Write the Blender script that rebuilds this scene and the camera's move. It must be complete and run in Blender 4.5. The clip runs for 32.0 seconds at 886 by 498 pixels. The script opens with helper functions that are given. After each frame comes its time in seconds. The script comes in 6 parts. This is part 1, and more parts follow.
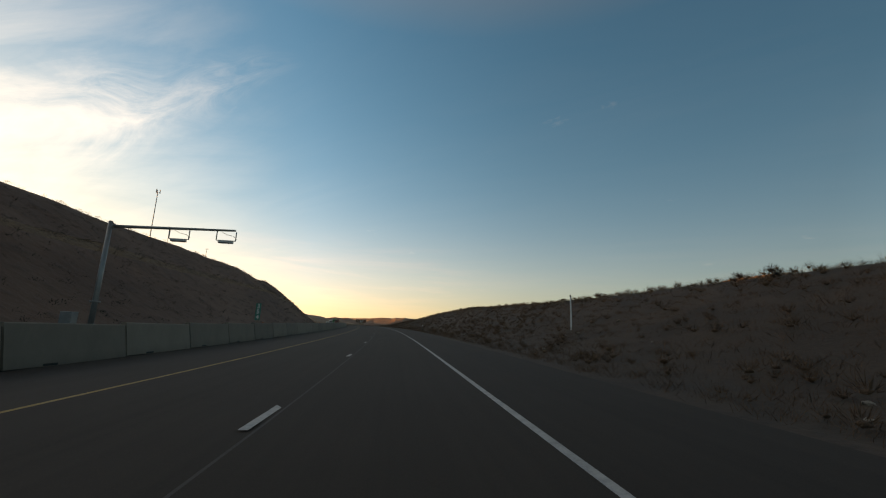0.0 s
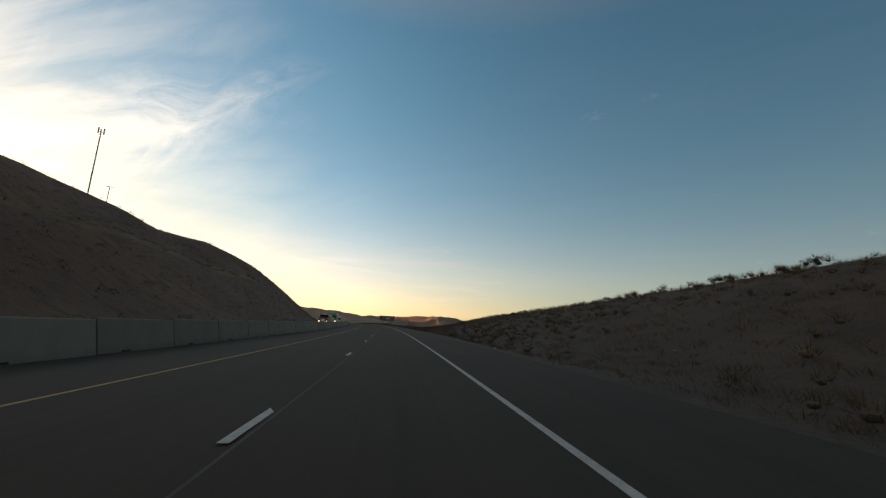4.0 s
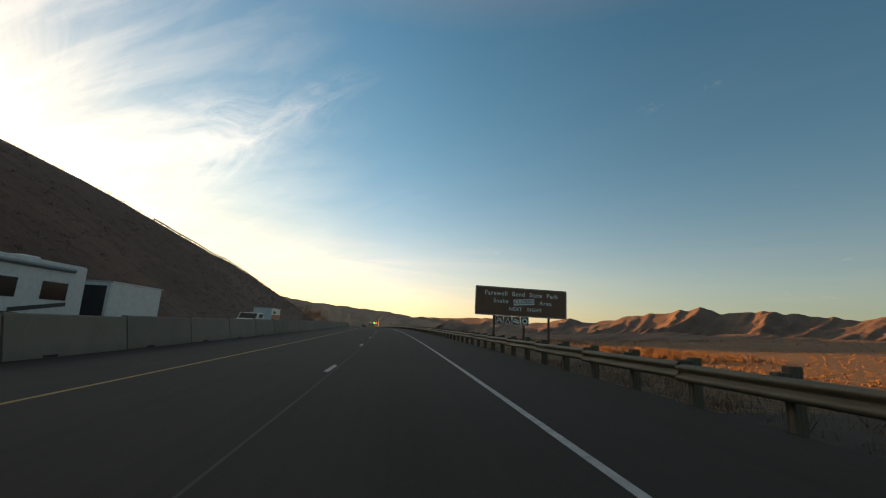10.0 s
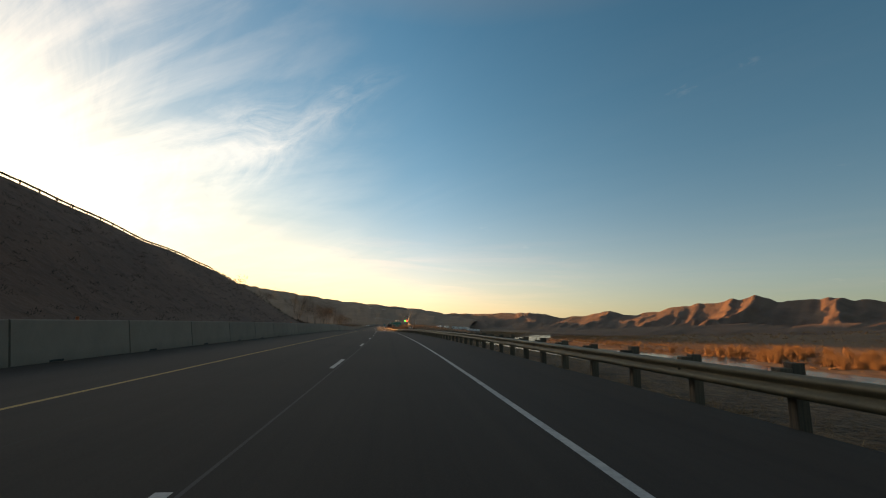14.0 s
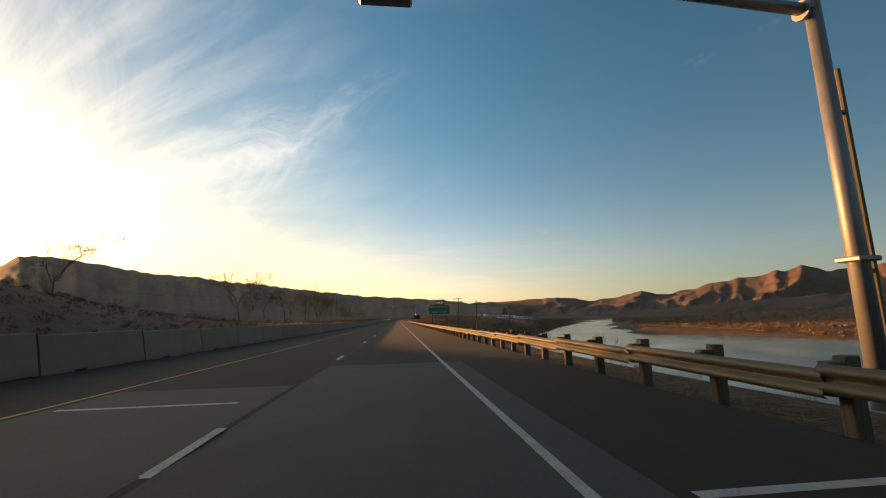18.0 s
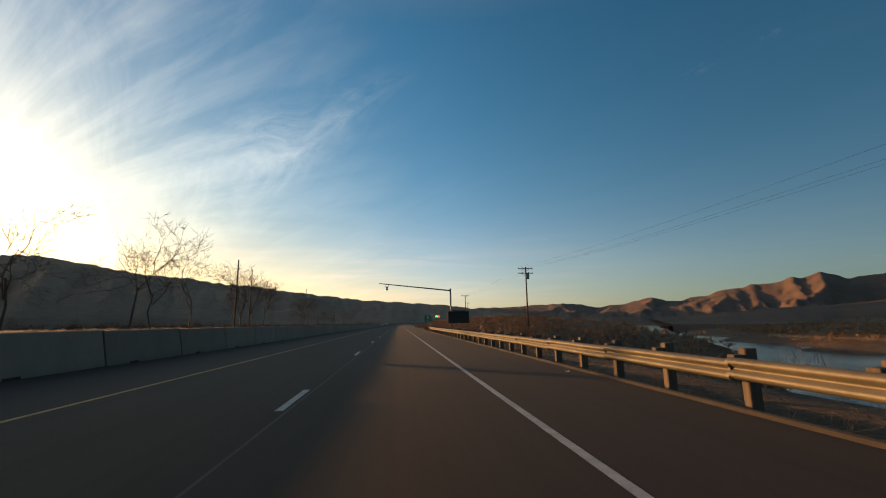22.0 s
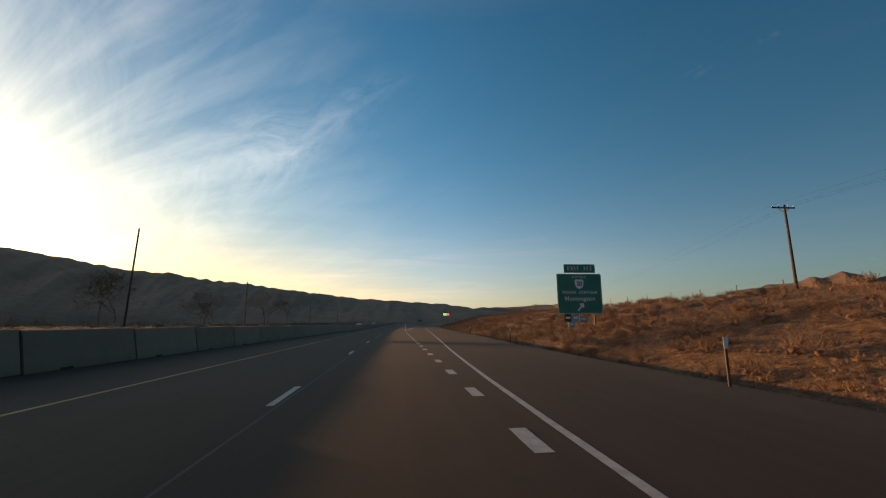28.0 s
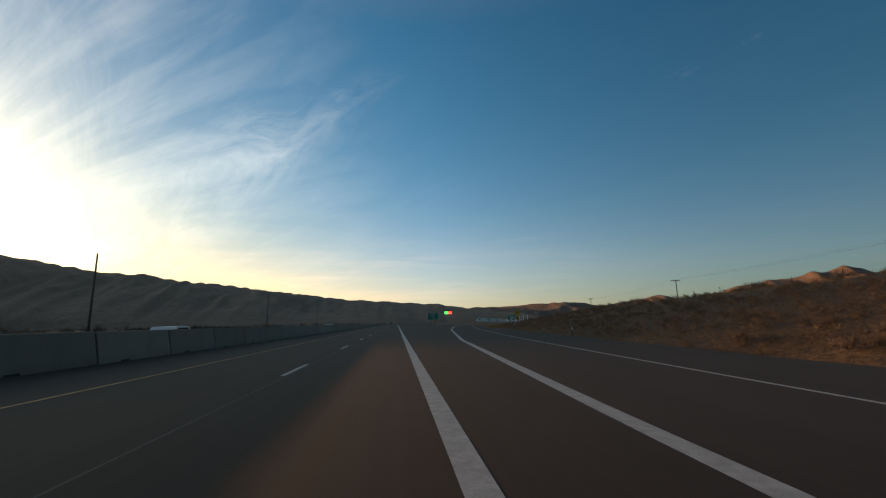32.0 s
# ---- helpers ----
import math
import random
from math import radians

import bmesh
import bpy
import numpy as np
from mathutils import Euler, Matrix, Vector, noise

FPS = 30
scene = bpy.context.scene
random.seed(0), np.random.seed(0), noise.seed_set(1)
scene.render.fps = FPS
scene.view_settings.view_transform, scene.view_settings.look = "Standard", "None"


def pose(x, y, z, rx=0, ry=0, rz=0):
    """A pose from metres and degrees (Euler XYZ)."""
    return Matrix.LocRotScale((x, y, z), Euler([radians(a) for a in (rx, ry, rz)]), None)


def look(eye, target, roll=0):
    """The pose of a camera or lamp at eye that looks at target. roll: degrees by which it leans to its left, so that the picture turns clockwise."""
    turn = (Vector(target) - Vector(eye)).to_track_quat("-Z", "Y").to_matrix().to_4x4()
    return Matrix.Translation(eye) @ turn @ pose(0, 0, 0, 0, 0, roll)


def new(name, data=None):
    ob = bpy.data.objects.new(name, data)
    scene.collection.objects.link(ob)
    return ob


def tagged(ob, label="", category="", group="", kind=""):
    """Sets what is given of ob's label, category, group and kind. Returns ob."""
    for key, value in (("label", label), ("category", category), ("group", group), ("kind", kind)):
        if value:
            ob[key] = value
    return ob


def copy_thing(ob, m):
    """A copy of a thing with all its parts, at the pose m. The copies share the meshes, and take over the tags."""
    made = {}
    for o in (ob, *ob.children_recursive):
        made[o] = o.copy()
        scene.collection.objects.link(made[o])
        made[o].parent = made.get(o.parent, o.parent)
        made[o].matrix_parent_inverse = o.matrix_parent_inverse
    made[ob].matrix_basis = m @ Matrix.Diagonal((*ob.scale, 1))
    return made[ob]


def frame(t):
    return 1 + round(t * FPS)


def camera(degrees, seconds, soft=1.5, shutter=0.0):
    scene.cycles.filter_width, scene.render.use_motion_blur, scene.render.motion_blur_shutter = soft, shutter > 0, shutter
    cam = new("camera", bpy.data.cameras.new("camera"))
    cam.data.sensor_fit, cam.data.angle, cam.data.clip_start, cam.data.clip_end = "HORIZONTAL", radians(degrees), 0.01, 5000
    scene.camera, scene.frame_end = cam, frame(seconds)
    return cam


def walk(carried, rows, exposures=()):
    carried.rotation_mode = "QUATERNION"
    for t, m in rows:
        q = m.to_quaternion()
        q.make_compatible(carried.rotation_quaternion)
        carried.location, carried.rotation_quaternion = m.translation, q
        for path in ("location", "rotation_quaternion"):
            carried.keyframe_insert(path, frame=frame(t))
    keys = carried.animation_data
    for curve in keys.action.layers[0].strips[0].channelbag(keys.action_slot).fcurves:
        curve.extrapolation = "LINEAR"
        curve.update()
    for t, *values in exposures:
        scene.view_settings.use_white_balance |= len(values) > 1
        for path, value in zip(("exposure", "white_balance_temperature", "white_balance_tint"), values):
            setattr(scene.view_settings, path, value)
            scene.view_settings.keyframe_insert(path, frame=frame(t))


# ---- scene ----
# ---------- alignment: the right edge line of the through lanes, s along it, l to its right ----------
KNOT = 60.0
HEAD = [-0.1, 2.2, 4.42, 6.3, 8.36, 10.52, 12.88, 14.51, 16.89, 18.37, 18.65, 18.77, 18.75, 18.74, 18.35, 18.96, 18.31, 17.41, 17.41]
RISE = [0.0, 1.09, 2.05, 2.76, 3.43, 4.19, 4.81, 5.22, 5.27, 4.76, 3.73, 3.17, 2.7, 2.41, 2.04, 1.61, 1.24, 0.84, 0.79]
S0, S1 = -300, 5200
SS = np.arange(S0, S1 + 1, 1.0)
KS = np.arange(len(HEAD)) * KNOT
HH = np.radians(np.interp(SS, KS, HEAD))
_mid = (HH[1:] + HH[:-1]) / 2
CX = np.concatenate([[0], np.cumsum(-np.sin(_mid))])
CY = np.concatenate([[0], np.cumsum(np.cos(_mid))])
CX += 1.885 - CX[-S0]
CY += 0.0 - CY[-S0]
_k = np.hanning(61) / np.hanning(61).sum()
CZ = np.convolve(np.pad(np.interp(SS, KS, RISE), 30, mode="edge"), _k, "valid")


BANK_S, BANK_DEG = [-300, 300, 360, 450, 540, 5200], [1.5, 1.5, 1.4, 1.0, 0.0, 0.0]      # the curve leans to its left


def tilt(s, l):
    """Height that the banked curve adds at l, levelling out away from the road."""
    return np.clip(l, -70, 30) * np.tan(np.radians(np.interp(s, BANK_S, BANK_DEG)))


def road_z(s):
    return np.interp(s, SS, CZ)


def heading(s):
    return float(np.interp(s, SS, HH))


def at(s, l, z=0.0):
    """World place of a point s along and l to the right of the edge line, z over the road."""
    h = np.interp(s, SS, HH)
    return np.stack([np.interp(s, SS, CX) + l * np.cos(h), np.interp(s, SS, CY) + l * np.sin(h), np.interp(s, SS, CZ) + tilt(s, l) + z + 0 * l], -1)


def stand(s, l, z=0.0, turn=0.0):
    """Pose of a thing at (s, l, z): its x to the road's right, its y ahead; turn in degrees to the left."""
    x, y, zz = at(float(s), float(l), float(z))
    return pose(x, y, zz, 0, 0, math.degrees(heading(s)) + turn)


# ---------- camera ----------
cam = camera(93.7, 32.0, soft=1.15)
EYE = 1.30
# seconds, s, l, yaw, pitch, roll
DRIVE = [
    (0.0, -0.00, -1.88, -6.27, 11.22, 0.57),
    (0.5, 16.52, -1.89, -5.71, 11.18, 0.63),
    (1.0, 33.02, -1.88, -5.08, 11.22, 0.69),
    (1.5, 49.52, -1.87, -4.40, 11.19, 0.75),
    (2.0, 65.99, -1.89, -3.69, 11.21, 0.81),
    (2.5, 82.46, -1.92, -3.03, 11.11, 0.89),
    (3.0, 98.91, -1.96, -2.46, 10.99, 0.97),
    (3.5, 115.35, -1.98, -1.95, 10.98, 1.05),
    (4.0, 131.77, -1.97, -1.42, 10.87, 1.13),
    (4.5, 148.18, -1.97, -0.90, 10.81, 1.15),
    (5.0, 164.58, -1.98, -0.37, 10.80, 1.17),
    (5.5, 180.96, -1.99, 0.17, 10.83, 1.19),
    (6.0, 197.33, -2.00, 0.72, 10.70, 1.22),
    (6.5, 213.69, -2.01, 1.28, 10.79, 1.22),
    (7.0, 230.04, -2.02, 1.82, 10.87, 1.22),
    (7.5, 246.37, -2.01, 2.35, 10.89, 1.23),
    (8.0, 262.69, -2.00, 2.90, 10.87, 1.23),
    (8.5, 278.99, -1.98, 3.51, 10.91, 1.32),
    (9.0, 295.29, -1.97, 4.16, 10.86, 1.40),
    (9.5, 311.57, -2.00, 4.89, 10.89, 1.49),
    (10.0, 327.83, -2.04, 5.58, 10.78, 1.58),
    (10.5, 344.09, -2.08, 6.18, 10.64, 1.49),
    (11.0, 360.33, -2.10, 6.69, 10.58, 1.41),
    (11.5, 376.55, -2.11, 7.14, 10.59, 1.32),
    (12.0, 392.76, -2.11, 7.53, 10.49, 1.24),
    (12.5, 408.95, -2.09, 7.92, 10.58, 1.12),
    (13.0, 425.14, -2.07, 8.41, 10.40, 1.00),
    (13.5, 441.31, -2.04, 9.00, 10.08, 0.89),
    (14.0, 457.47, -2.00, 9.65, 10.20, 0.77),
    (14.5, 473.62, -1.95, 10.23, 10.20, 0.62),
    (15.0, 489.75, -1.88, 10.69, 10.00, 0.47),
    (15.5, 505.86, -1.81, 11.06, 9.78, 0.33),
    (16.0, 521.96, -1.73, 11.37, 9.50, 0.18),
    (16.5, 538.04, -1.61, 11.64, 9.10, -0.21),
    (17.0, 554.10, -1.49, 11.89, 9.27, -0.60),
    (17.5, 570.15, -1.43, 12.15, 9.21, -0.98),
    (18.0, 586.18, -1.41, 12.40, 9.05, -1.37),
    (18.5, 602.20, -1.43, 12.58, 9.24, -1.25),
    (19.0, 618.21, -1.48, 12.69, 9.52, -1.14),
    (19.5, 634.20, -1.54, 12.75, 9.70, -1.02),
    (20.0, 650.18, -1.62, 12.81, 9.90, -0.90),
    (20.5, 666.15, -1.69, 12.84, 9.62, -0.88),
    (21.0, 682.10, -1.77, 12.82, 9.69, -0.87),
    (21.5, 698.04, -1.83, 12.69, 9.71, -0.85),
    (22.0, 713.96, -1.84, 12.51, 9.81, -0.83),
    (22.5, 729.88, -1.82, 12.45, 9.83, -0.71),
    (23.0, 745.77, -1.81, 12.52, 9.95, -0.59),
    (23.5, 761.66, -1.81, 12.59, 9.86, -0.47),
    (24.0, 777.53, -1.83, 12.57, 9.85, -0.35),
    (24.5, 793.39, -1.82, 12.41, 9.85, -0.40),
    (25.0, 809.23, -1.80, 12.24, 9.80, -0.44),
    (25.5, 825.06, -1.78, 12.19, 9.75, -0.49),
    (26.0, 840.88, -1.79, 12.25, 9.81, -0.53),
    (26.5, 856.69, -1.81, 12.35, 9.81, -0.52),
    (27.0, 872.48, -1.81, 12.43, 9.76, -0.50),
    (27.5, 888.27, -1.77, 12.41, 9.63, -0.49),
    (28.0, 904.03, -1.66, 12.23, 9.83, -0.47),
    (28.5, 919.78, -1.52, 12.02, 9.78, -0.57),
    (29.0, 935.52, -1.38, 11.84, 9.79, -0.67),
    (29.5, 951.24, -1.23, 11.62, 9.81, -0.77),
    (30.0, 966.94, -1.07, 11.40, 9.78, -0.87),
    (30.5, 982.64, -0.92, 11.26, 9.80, -0.97),
    (31.0, 998.32, -0.80, 11.19, 9.79, -1.07),
    (31.5, 1013.99, -0.73, 11.09, 9.72, -1.17),
    (32.0, 1029.65, -0.67, 10.95, 9.93, -1.27),
]
ROWS = []
for t, s, l, yaw, pitch, roll in DRIVE:
    x, y, z = at(s, l, EYE)
    lean = Matrix.Rotation(-radians(float(np.interp(s, BANK_S, BANK_DEG))), 3, Vector((-math.sin(heading(s)), math.cos(heading(s)), 0)))
    turn = lean @ (pose(0, 0, 0, 90 + pitch, 0, yaw) @ pose(0, 0, 0, 0, 0, roll)).to_3x3()
    ROWS.append((t, Matrix.Translation((x, y, z)) @ turn.to_4x4()))
walk(cam, ROWS, exposures=[(0, 1.12, 12000, 25), (6, 1.16, 11500, 23), (14, 1.02, 10500, 20), (17, 0.88, 10200, 20), (18.1, 0.92, 10000, 19), (18.7, 0.52, 7900, 11), (32, 0.44, 7600, 10)])

# ---------- sky and sun ----------
SUN_AZ, SUN_EL = 68.0, 5.2          # degrees left of the world's y, and up
sun_dir = Vector((-math.sin(radians(SUN_AZ)) * math.cos(radians(SUN_EL)), math.cos(radians(SUN_AZ)) * math.cos(radians(SUN_EL)), math.sin(radians(SUN_EL))))
sun_data = bpy.data.lights.new("sun", "SUN")
sun_data.energy, sun_data.angle, sun_data.color = 4.4, radians(0.6), (1.0, 0.54, 0.24)
sun = new("sun", sun_data)
sun.matrix_world = look((0, 0, 400), Vector((0, 0, 400)) - sun_dir)


class Net:
    """A small helper to wire shader nodes."""

    def __init__(self, tree):
        self.tree = tree
        tree.nodes.clear()

    def add(self, kind, ins=None, **props):
        n = self.tree.nodes.new("ShaderNode" + kind)
        for k, v in props.items():
            setattr(n, k, v)
        for k, v in (ins or {}).items():
            self.put(n.inputs[k], v)
        return n

    def put(self, socket, v):
        if hasattr(v, "outputs"):
            v = v.outputs[0]
        if hasattr(v, "is_output"):
            self.tree.links.new(v, socket)
        else:
            socket.default_value = v

    def math(self, op, a, b=0.0, c=0.0, clamp=False):
        n = self.add("Math", {0: a, 1: b, 2: c}, operation=op, use_clamp=clamp)
        return n.outputs[0]

    def vec(self, op, a, b=(0, 0, 0)):
        n = self.add("VectorMath", {0: a, 1: b}, operation=op)
        return n.outputs["Value"] if op in ("DOT_PRODUCT", "LENGTH") else n.outputs[0]

    def mix(self, f, a, b, blend="MIX"):
        n = self.add("Mix", data_type="RGBA", blend_type=blend)
        self.put(n.inputs["Factor"], f)
        self.put(n.inputs["A"], a)
        self.put(n.inputs["B"], b)
        return n.outputs["Result"]

    def ramp(self, f, stops):
        n = self.add("ValToRGB", {0: f})
        e = n.color_ramp.elements
        while len(e) < len(stops):
            e.new(0.5)
        for el, (p, c) in zip(e, stops):
            el.position = p
            el.color = (c, c, c, 1) if isinstance(c, (int, float)) else (*c, 1)
        return n.outputs["Color"]

    def noise(self, v, scale, detail=4, rough=0.55, dist=0.0):
        n = self.add("TexNoise", {"Vector": v, "Scale": scale, "Detail": detail, "Roughness": rough, "Distortion": dist})
        return n.outputs["Fac"]


world = bpy.data.worlds.new("sky")
scene.world = world
world.use_nodes = True
w = Net(world.node_tree)
sky = w.add("TexSky", sky_type="NISHITA", sun_disc=False, sun_elevation=radians(SUN_EL), sun_rotation=radians(-SUN_AZ), altitude=700.0, air_density=1.0, dust_density=0.35, ozone_density=1.9)
here = w.add("TexCoord").outputs["Generated"]
toward = w.vec("DOT_PRODUCT", here, tuple(sun_dir))
pos = w.math("MAXIMUM", toward, 0.0)
sep = w.add("SeparateXYZ", {0: here})
up = w.math("MAXIMUM", sep.outputs["Z"], 0.0)


def bearing(az, el):
    return Vector((-math.sin(radians(az)) * math.cos(radians(el)), math.cos(radians(az)) * math.cos(radians(el)), math.sin(radians(el))))


# thin ice clouds on a flat layer high up, drawn out towards the sun
flat = w.math("ADD", up, 0.10)
plane = w.add("CombineXYZ", {0: w.math("DIVIDE", sep.outputs["X"], flat), 1: w.math("DIVIDE", sep.outputs["Y"], flat), 2: 0.0})
drift = bearing(57, 0)
along = w.vec("DOT_PRODUCT", plane, tuple(drift))
across = w.vec("DOT_PRODUCT", plane, (drift.y, -drift.x, 0))
combed = w.add("CombineXYZ", {0: across, 1: w.math("MULTIPLY", along, 0.22), 2: 0.0})
wisps = w.noise(combed, 3.4, 9, 0.62, 0.9)
large = w.noise(plane, 0.75, 3, 0.5, 0.5)
cloud = w.math("MULTIPLY", w.ramp(wisps, [(0.42, 0.0), (0.85, 1.0)]), w.ramp(large, [(0.33, 0.12), (0.62, 1.0)]))
near_sun = w.math("ADD", w.math("MULTIPLY", w.math("POWER", pos, 6.5), 1.5), 0.022)
cloud = w.math("MULTIPLY", cloud, near_sun, clamp=True)
# one feathered plume of cirrus, narrow at its high end and fanning out towards the sun
fwd = bearing(30, 20)
rgt = Vector((math.cos(radians(30)), math.sin(radians(30)), 0))
upw = rgt.cross(fwd)


def tangent(az, el):
    d = bearing(az, el)
    return Vector((d.dot(rgt), d.dot(upw))) / d.dot(fwd)


tip, foot = tangent(15.3, 33.4), tangent(42.5, 16.5)
axis = (foot - tip).normalized()
depth = w.math("MAXIMUM", w.vec("DOT_PRODUCT", here, tuple(fwd)), 0.05)
px = w.math("SUBTRACT", w.math("DIVIDE", w.vec("DOT_PRODUCT", here, tuple(rgt)), depth), tip.x)
py = w.math("SUBTRACT", w.math("DIVIDE", w.vec("DOT_PRODUCT", here, tuple(upw)), depth), tip.y)
pu = w.math("ADD", w.math("MULTIPLY", px, axis.x), w.math("MULTIPLY", py, axis.y))
pv = w.math("SUBTRACT", w.math("MULTIPLY", px, axis.y), w.math("MULTIPLY", py, axis.x))
bend = w.math("MULTIPLY", w.math("SUBTRACT", w.noise(w.add("CombineXYZ", {0: pu, 1: pv, 2: 3.0}), 2.6, 3, 0.5), 0.5), 0.07)
pv = w.math("DIVIDE", w.math("ADD", pv, bend), w.math("MULTIPLY_ADD", w.math("MAXIMUM", pu, 0.0), 0.25, 0.02))
feather = w.noise(w.add("CombineXYZ", {0: w.math("MULTIPLY", pu, 3.4), 1: w.math("MULTIPLY", pv, 0.8), 2: 0.0}), 2.0, 10, 0.66, 1.1)
plume = w.math("MULTIPLY", w.ramp(feather, [(0.36, 0.0), (0.78, 1.0)]), w.ramp(w.math("ABSOLUTE", pv), [(0.25, 1.0), (1.3, 0.0)]))
plume = w.math("MULTIPLY", plume, w.ramp(pu, [(0.0, 0.0), (0.10, 0.22), (0.27, 0.55), (0.36, 1.0), (0.58, 0.7), (0.85, 0.0)]))
plume = w.math("MULTIPLY", plume, w.ramp(depth, [(0.5, 0.0), (0.7, 1.0)]))
# fans of thin cirrus that spread up and out from the sun
sun_right = Vector((sun_dir.y, -sun_dir.x, 0)).normalized()
sun_up = sun_right.cross(sun_dir)
rx_, ry_ = w.vec("DOT_PRODUCT", here, tuple(sun_right)), w.vec("DOT_PRODUCT", here, tuple(sun_up))
fan = w.noise(w.add("CombineXYZ", {0: w.math("MULTIPLY", w.math("ARCTAN2", ry_, rx_), 4.2), 1: w.math("MULTIPLY", toward, -2.2), 2: 0.0}), 1.6, 7, 0.6, 0.35)
fan = w.math("MULTIPLY", w.ramp(fan, [(0.42, 0.0), (0.74, 1.0)]), w.ramp(toward, [(0.60, 0.0), (0.80, 0.45), (0.93, 1.0)]))
fan = w.math("MULTIPLY", fan, w.ramp(up, [(0.12, 0.0), (0.30, 1.0)]))
# long flat bars of cloud low over the land
bars = w.noise(w.add("CombineXYZ", {0: w.math("MULTIPLY", sep.outputs["X"], 3.2), 1: w.math("MULTIPLY", sep.outputs["Y"], 3.2), 2: w.math("MULTIPLY", sep.outputs["Z"], 34.0)}), 1.1, 6, 0.6, 0.5)
bars = w.math("MULTIPLY", w.ramp(bars, [(0.46, 0.0), (0.70, 1.0)]), w.ramp(up, [(0.02, 0.0), (0.06, 1.0), (0.13, 0.7), (0.22, 0.0)]))
bars = w.math("MULTIPLY", bars, w.ramp(toward, [(0.10, 0.05), (0.55, 0.45), (0.85, 1.0)]))
# a few small puffs
puff = w.ramp(w.noise(plane, 2.3, 6, 0.6, 0.4), [(0.66, 0.0), (0.80, 0.055)])
# haze round the sun, and dusk haze low over the land
low = w.math("POWER", w.math("SUBTRACT", 1.0, up), 9.0)
side = w.math("POWER", w.math("MULTIPLY_ADD", toward, 0.5, 0.5), 4.4)
dusk = w.math("MULTIPLY", low, w.math("MULTIPLY_ADD", side, 0.85, 0.012))
cool = w.add("HueSaturation", {"Saturation": w.math("MULTIPLY_ADD", low, -0.40, w.ramp(up, [(0.0, 1.0), (0.62, 1.0), (0.92, 0.40)])), "Value": 1.0, "Color": w.add("HueSaturation", {"Saturation": 1.34, "Color": sky})})
cool = w.mix(1.0, cool, w.ramp(w.math("MULTIPLY_ADD", toward, 0.5, 0.5), [(0.28, 0.58), (0.45, 0.80), (0.62, 1.0), (0.78, 1.15), (1.0, 1.08)]), "MULTIPLY")
tint = w.mix(w.ramp(side, [(0.34, 0.0), (0.88, 1.0)]), (0.27, 0.50, 0.88, 1), (0.76, 0.53, 0.31, 1))
cool = w.mix(w.math("POWER", low, 0.55), cool, tint, "MULTIPLY")
base = w.add("Background", {"Color": cool, "Strength": 0.15})
wide = w.add("Background", {"Color": (1.0, 0.75, 0.34, 1), "Strength": w.math("MULTIPLY", w.math("POWER", pos, 8.0), 0.20)})
core = w.add("Background", {"Color": (1.0, 0.88, 0.62, 1), "Strength": w.math("MULTIPLY_ADD", w.math("POWER", pos, 45.0), 1.5, w.math("MULTIPLY", w.math("POWER", pos, 400.0), 12.0))})
veil = w.add("Background", {"Color": (1.0, 0.90, 0.74, 1), "Strength": w.math("ADD", w.math("MULTIPLY_ADD", fan, 0.20, w.math("MULTIPLY", cloud, 0.26)), w.math("ADD", w.math("MULTIPLY", plume, 0.24), puff))})
warm = w.add("Background", {"Color": (1.0, 0.46, 0.22, 1), "Strength": w.math("MULTIPLY_ADD", bars, 0.20, w.math("MULTIPLY", dusk, 1.2))})
total = w.add("AddShader", {0: w.add("AddShader", {0: base, 1: w.add("AddShader", {0: wide, 1: core})}), 1: w.add("AddShader", {0: veil, 1: warm})})
w.add("OutputWorld", {"Surface": total})


# ---------- materials ----------
def material(name):
    m = bpy.data.materials.new(name)
    m.use_nodes = True
    return m, Net(m.node_tree)


def finish(n, color, rough=0.8, metal=0.0, bump=None, strength=0.3, distance=0.02, **more):
    bsdf = n.add("BsdfPrincipled", {"Base Color": color, "Roughness": rough, "Metallic": metal})
    for k, v in more.items():
        n.put(bsdf.inputs[k.replace("_", " ")], v)
    if bump is not None:
        n.put(bsdf.inputs["Normal"], n.add("Bump", {"Height": bump, "Strength": strength, "Distance": distance}))
    n.add("OutputMaterial", {"Surface": bsdf})


def rgb(*c):
    return (*c, 1)


def worn(name, a, b, scale=3.0, fine=40.0, rough=0.8, metal=0.0, bump=0.25, rand=0.0, coords="Object", distance=0.02):
    """A surface of two tones with stains at one scale and grain at another."""
    m, n = material(name)
    co = n.add("TexCoord").outputs[coords]
    big = n.noise(co, scale, 5, 0.6, 0.3)
    small = n.noise(co, fine, 4, 0.6)
    f = n.math("ADD", n.math("MULTIPLY", big, 0.65), n.math("MULTIPLY", small, 0.35))
    f = n.ramp(f, [(0.32, 0.0), (0.68, 1.0)])
    c = n.mix(f, rgb(*a), rgb(*b))
    if rand:
        info = n.add("ObjectInfo").outputs["Random"]
        c = n.mix(1.0, c, n.ramp(info, [(0, 1 - rand), (1, 1 + rand)]), "MULTIPLY")
    finish(n, c, rough, metal, small, bump, distance)
    return m


def plain(name, c, rough=0.6, metal=0.0, **more):
    return worn(name, [v * 0.85 for v in c], [min(1, v * 1.12) for v in c], 4.0, 60.0, rough, metal, 0.05)


